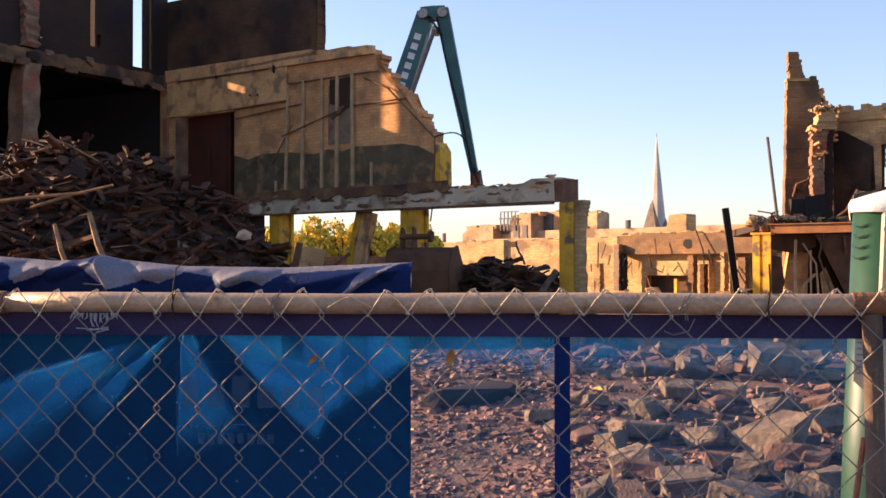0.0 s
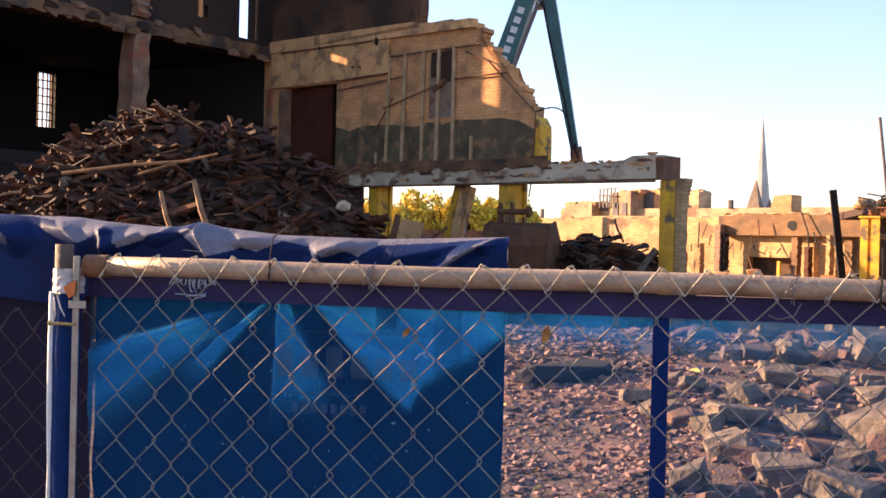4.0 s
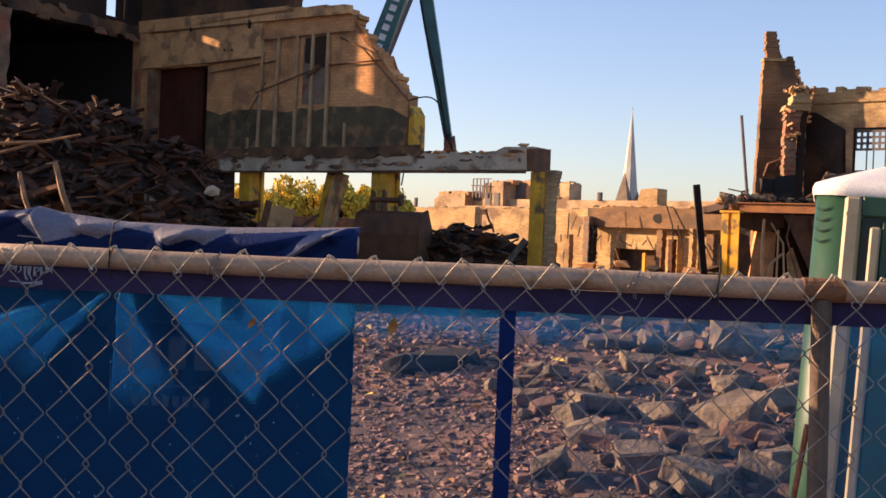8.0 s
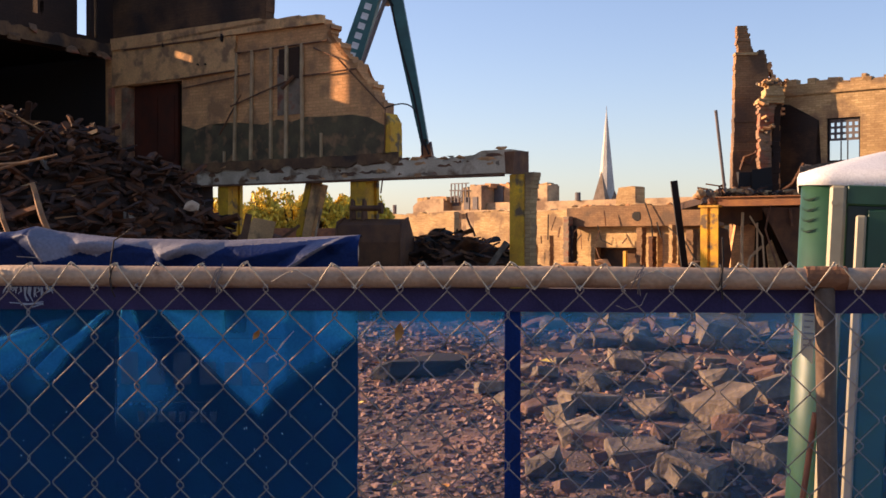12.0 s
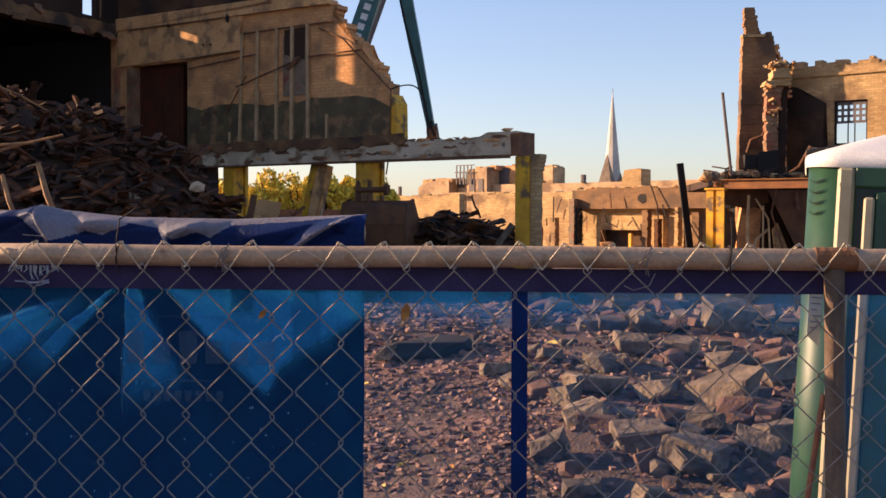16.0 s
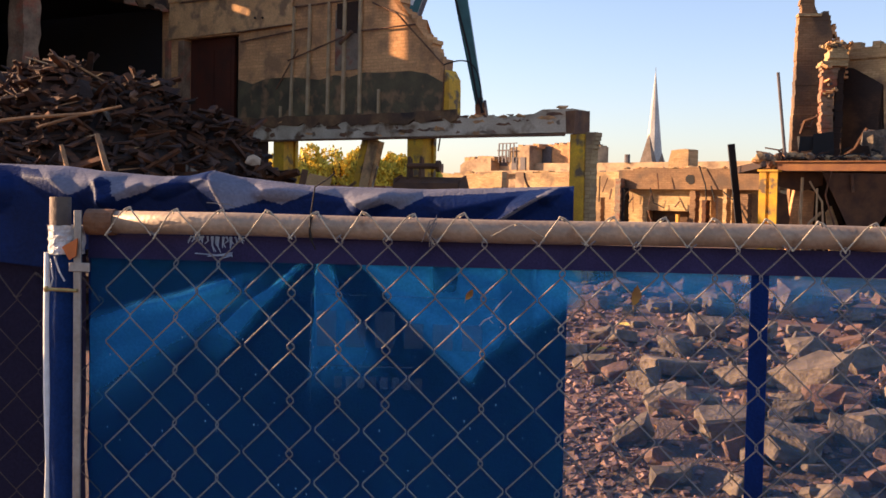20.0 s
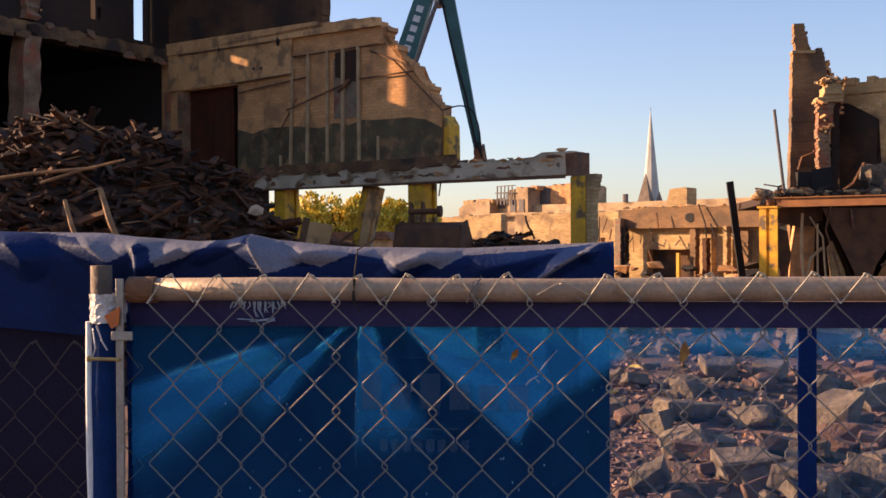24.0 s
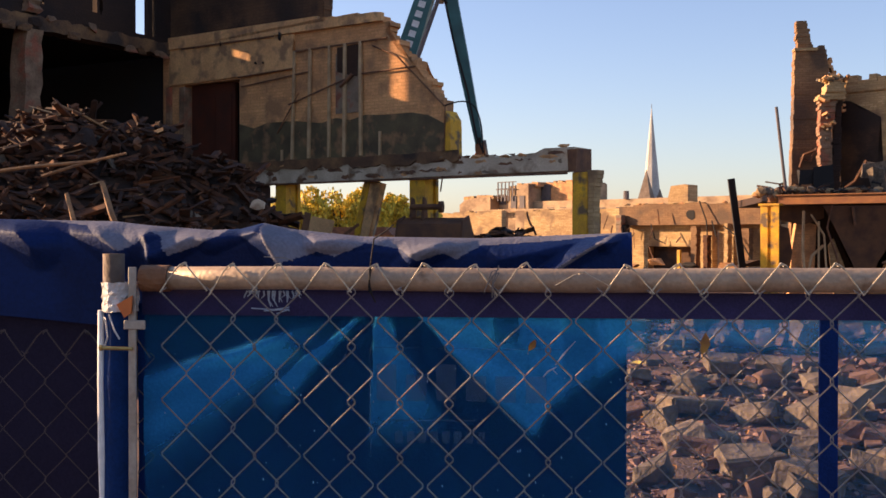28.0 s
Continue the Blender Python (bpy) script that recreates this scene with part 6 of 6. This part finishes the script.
    CREASES = ((-0.70, 1.93, -0.655, 1.855, 0.05, 0.030), (-0.70, 1.93, -0.78, 1.895, 0.035, 0.018), (-0.90, 1.93, -0.87, 1.865, 0.05, 0.022), (-0.87, 1.865, -0.80, 1.905, 0.03, 0.016),
               (-1.0, 1.93, -0.93, 1.875, 0.05, 0.02), (-0.60, 1.89, -0.50, 1.905, 0.03, 0.014), (-0.44, 1.87, -0.36, 1.905, 0.035, 0.018), (-0.46, 1.84, -0.40, 1.88, 0.03, 0.012),
               (-0.115, 1.905, -0.22, 1.84, 0.022, 0.020), (-0.13, 1.885, -0.11, 1.91, 0.02, 0.012), (-1.15, 1.94, -1.08, 1.88, 0.05, 0.02), (-0.30, 1.86, -0.13, 1.90, 0.03, 0.008))
    # the turned-over top, sagging in facets
    bm = bmesh.new()
    n, prof = 570, [(0.036 * math.sin(math.pi * 0.5 * min(1, q / 22)) - 0.012 * max(0, (q - 22) / 36), 1 - (q / 58) ** 1.3) for q in range(59)]
    cols = []
    for i in range(n + 1):
        x = -1.96 + 1.872 * i / n
        top = tarp_top(x)
        low = 1.755 + 0.01 * math.sin(x * 9) + 0.042 * smoothstep(-0.96, -0.90, x)
        col = [bm.verts.new((x, 0.215, top - 0.004))]
        for k, (dy, f) in enumerate(prof):
            z = low + (top - low) * f
            crease = sum(ridge(x, z, *c) for c in CREASES) + 0.006 * noise.noise((x * 5 + z * 4, z * 5, 1.5))
            col.append(bm.verts.new((x, 0.195 - dy - crease * min(1, k / 12), z)))
        cols.append(col)
    for p, q in zip(cols, cols[1:]):
        for k in range(len(prof)):
            bm.faces.new((p[k], p[k + 1], q[k + 1], q[k]))
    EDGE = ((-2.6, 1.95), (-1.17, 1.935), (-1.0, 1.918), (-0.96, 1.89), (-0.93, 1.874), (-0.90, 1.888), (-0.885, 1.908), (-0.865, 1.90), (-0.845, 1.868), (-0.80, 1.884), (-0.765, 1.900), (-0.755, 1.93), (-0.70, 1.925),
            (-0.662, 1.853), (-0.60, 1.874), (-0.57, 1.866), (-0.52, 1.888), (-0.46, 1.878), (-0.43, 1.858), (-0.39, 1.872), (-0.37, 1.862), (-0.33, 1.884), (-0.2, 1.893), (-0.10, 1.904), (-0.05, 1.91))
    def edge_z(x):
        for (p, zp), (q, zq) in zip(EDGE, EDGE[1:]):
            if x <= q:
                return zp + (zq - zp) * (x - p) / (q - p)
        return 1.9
    # faces above the edge line and along a thin ring: sunlit cloth, painted pale
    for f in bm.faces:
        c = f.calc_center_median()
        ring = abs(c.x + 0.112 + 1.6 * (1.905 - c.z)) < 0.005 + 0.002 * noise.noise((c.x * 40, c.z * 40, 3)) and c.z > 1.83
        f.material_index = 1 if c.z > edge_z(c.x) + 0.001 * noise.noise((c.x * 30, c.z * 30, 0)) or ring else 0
    top_part = part("folded_top", bm, M_tarpfold, b, "creased blue top with sunlit facets painted pale", smooth=True)
    top_part.data.materials.append(M_tarplit)


build_screens()


# ---- loose rubble ----
def build_rubble():
    rnd = random.Random(11)
    placed = ((1.04, 7.9, 0.26, 1.2), (0.66, 6.75, 0.27, 1.5), (1.15, 6.75, 0.22, 1.0), (1.95, 8.8, 0.40, 1.2), (1.56, 6.5, 0.34, 1.7), (0.9, 5.5, 0.27, 1.3), (2.45, 9.3, 0.30, 0.8), (1.18, 5.1, 0.28, 1.2),
              (0.30, 5.4, 0.22, 1.1), (0.41, 9.8, 0.22, 1.0), (2.63, 11.7, 0.35, 1.0), (1.06, 9.9, 0.24, 1.0), (2.1, 12.2, 0.32, 1.2), (1.75, 7.5, 0.30, 1.0), (2.1, 7.2, 0.28, 1.1), (1.35, 5.9, 0.2, 1.3),
              (0.72, 7.6, 0.2, 1.2), (1.45, 7.9, 0.24, 1.0), (0.55, 6.0, 0.2, 1.4), (2.2, 6.2, 0.3, 1.1), (1.75, 5.5, 0.26, 1.2), (0.15, 7.9, 0.13, 1.3))
    def chunk(k, x, y, r, wide, m):
        if k % 5 < 3:
            bm = masonry_block(r * 0.60, wide * 0.95, rnd.uniform(0.6, 1.0), rnd.uniform(0.4, 0.65), seed=k + 31, worn=0.05 * r)
        else:
            bm = rubble_hull(r * 0.62, wide * 0.95, 1.0, rnd.uniform(0.5, 0.85), seed=k + 31, n=rnd.randint(18, 34), worn=min(0.012, 0.03 * r))
        o = part("concrete_chunk", bm, m)
        o.matrix_world = Matrix.Translation((x, y, ground_z(x, y) + r * 0.34)) @ Euler((rnd.uniform(-0.35, 0.35), rnd.uniform(-0.3, 0.3), rnd.uniform(-0.6, 0.6))).to_matrix().to_4x4()
        return o
    for k, (x, y, r, wide) in enumerate(placed):
        tagged(chunk(k, x, y, r, wide, M_rock), "broken grey concrete chunk lying on brick rubble", "rubble", "rubble chunks")
    for k in range(330):
        x, y = rnd.gauss(1.7, 1.2), rnd.uniform(4.2, 10.5)
        if x < 0.0 and rnd.random() < 0.8:
            continue
        o = chunk(k + 100, x, y, 0.05 + 0.16 * rnd.random() ** 1.6, rnd.uniform(0.8, 1.7), rnd.choice((M_rock, M_rock, M_brick, M_brick)))
        tagged(o, "small broken lump of masonry on the ground", "rubble", "small rubble")
    # black lump stands in for a patch of shadow on the gravel
    o = part("timber_slab", rubble_hull(0.30, 1.7, 0.7, 0.34, seed=5, n=22, worn=0.02), M_black)
    o.matrix_world = pose(-0.75, 8.2, ground_z(-0.75, 8.2) + 0.05, 4, -4, 12)
    tagged(o, "black lump standing for a shadow patch on the gravel", "timber")
    # gravel and brick crumbs
    verts, faces = [], []
    def crumb(x, y, r, z):
        e = Euler((rnd.uniform(0, 6), rnd.uniform(0, 6), rnd.uniform(0, 6))).to_matrix()
        b = len(verts)
        for p in ((1, 1, 0.8), (-1, 0.8, 1), (0.9, -1, 1), (-0.8, -1, 0.7), (1, 0.9, -0.9), (-1, 1, -0.8), (1, -0.8, -1), (-0.9, -1, -1)):
            q = e @ (Vector(p) * r * rnd.uniform(0.6, 1.1))
            verts.append((x + q.x * 1.3, y + q.y, z + q.z * 0.7))
        faces.extend([(b + i for i in f) for f in ((0, 1, 3, 2), (4, 6, 7, 5), (0, 2, 6, 4), (1, 5, 7, 3), (0, 4, 5, 1), (2, 3, 7, 6))])
    for k in range(48000):
        f = rnd.random()
        y = 3.6 + 17.5 * f ** 1.35
        x = rnd.uniform(-0.33, 0.42) * (y + 2.2) + 0.0
        r = rnd.choice((0.005, 0.007, 0.010, 0.016)) * (1 + y / 12) * rnd.uniform(0.7, 1.3)
        if 0.35 < x < 3.2 and 4.2 < y < 9.5 and rnd.random() < 0.72:
            continue
        crumb(x, y, r, ground_z(x, y) + r * 0.3)
    me = bpy.data.meshes.new("gravel")
    me.from_pydata(verts, [], [tuple(f) for f in faces])
    me.materials.append(M_gravel)
    tagged(new("gravel", me), "loose gravel and brick crumbs over earth", "gravel", kind="stuff")
    # fallen leaves
    def leaf(x, y, z, r, rot, label, m=M_leafy):
        bm = bmesh.new()
        prof = ((0, -1.0, 0.05), (0.34, -0.55, 0.18), (0.55, 0.05, 0.22), (0.36, 0.6, 0.12), (0, 1.05, 0.0), (-0.3, 0.6, 0.16), (-0.5, 0.0, 0.26), (-0.32, -0.6, 0.14))
        ring = [bm.verts.new((px * r, py * r, pz * r)) for px, py, pz in prof]
        c = bm.verts.new((0, 0, -0.08 * r))
        for i in range(8):
            bm.faces.new((c, ring[i], ring[(i + 1) % 8]))
        tube(bm, [(0, -1.0 * r, 0.05 * r), (0.1 * r, -1.5 * r, 0.2 * r)], 0.03 * r, 4)
        o = part("leaf", bm, m)
        o.matrix_world = Matrix.Translation((x, y, z)) @ Euler(rot).to_matrix().to_4x4()
        return tagged(o, label, "leaf", "leaves")
    leaf(0.005, -0.008, 1.744, 0.016, (1.4, 0.3, 0.4), "curled yellow-brown leaf caught in the chain-link")
    leaf(-0.243, 0.036, 1.735, 0.010, (1.5, 0.6, 0.3), "small brown leaf caught behind the chain-link")
    for k in range(110):
        y = rnd.uniform(4.2, 16)
        x = rnd.uniform(-0.28, 0.38) * (y + 2)
        leaf(x, y, ground_z(x, y) + 0.05, rnd.uniform(0.035, 0.07), (rnd.uniform(-0.4, 0.4), rnd.uniform(-0.4, 0.4), rnd.uniform(0, 6)), "yellow fallen leaf lying on gravel", rnd.choice((M_leafy, M_leafy2)))
    rod = part("rusty_rod", pipe([(0.46, 0.034, 0.02), (0.684, 0.028, 1.615)], 0.0050, 8), M_redrod)
    tagged(rod, "thin reddish rusty rod leaning behind the fence", "rod")


build_rubble()
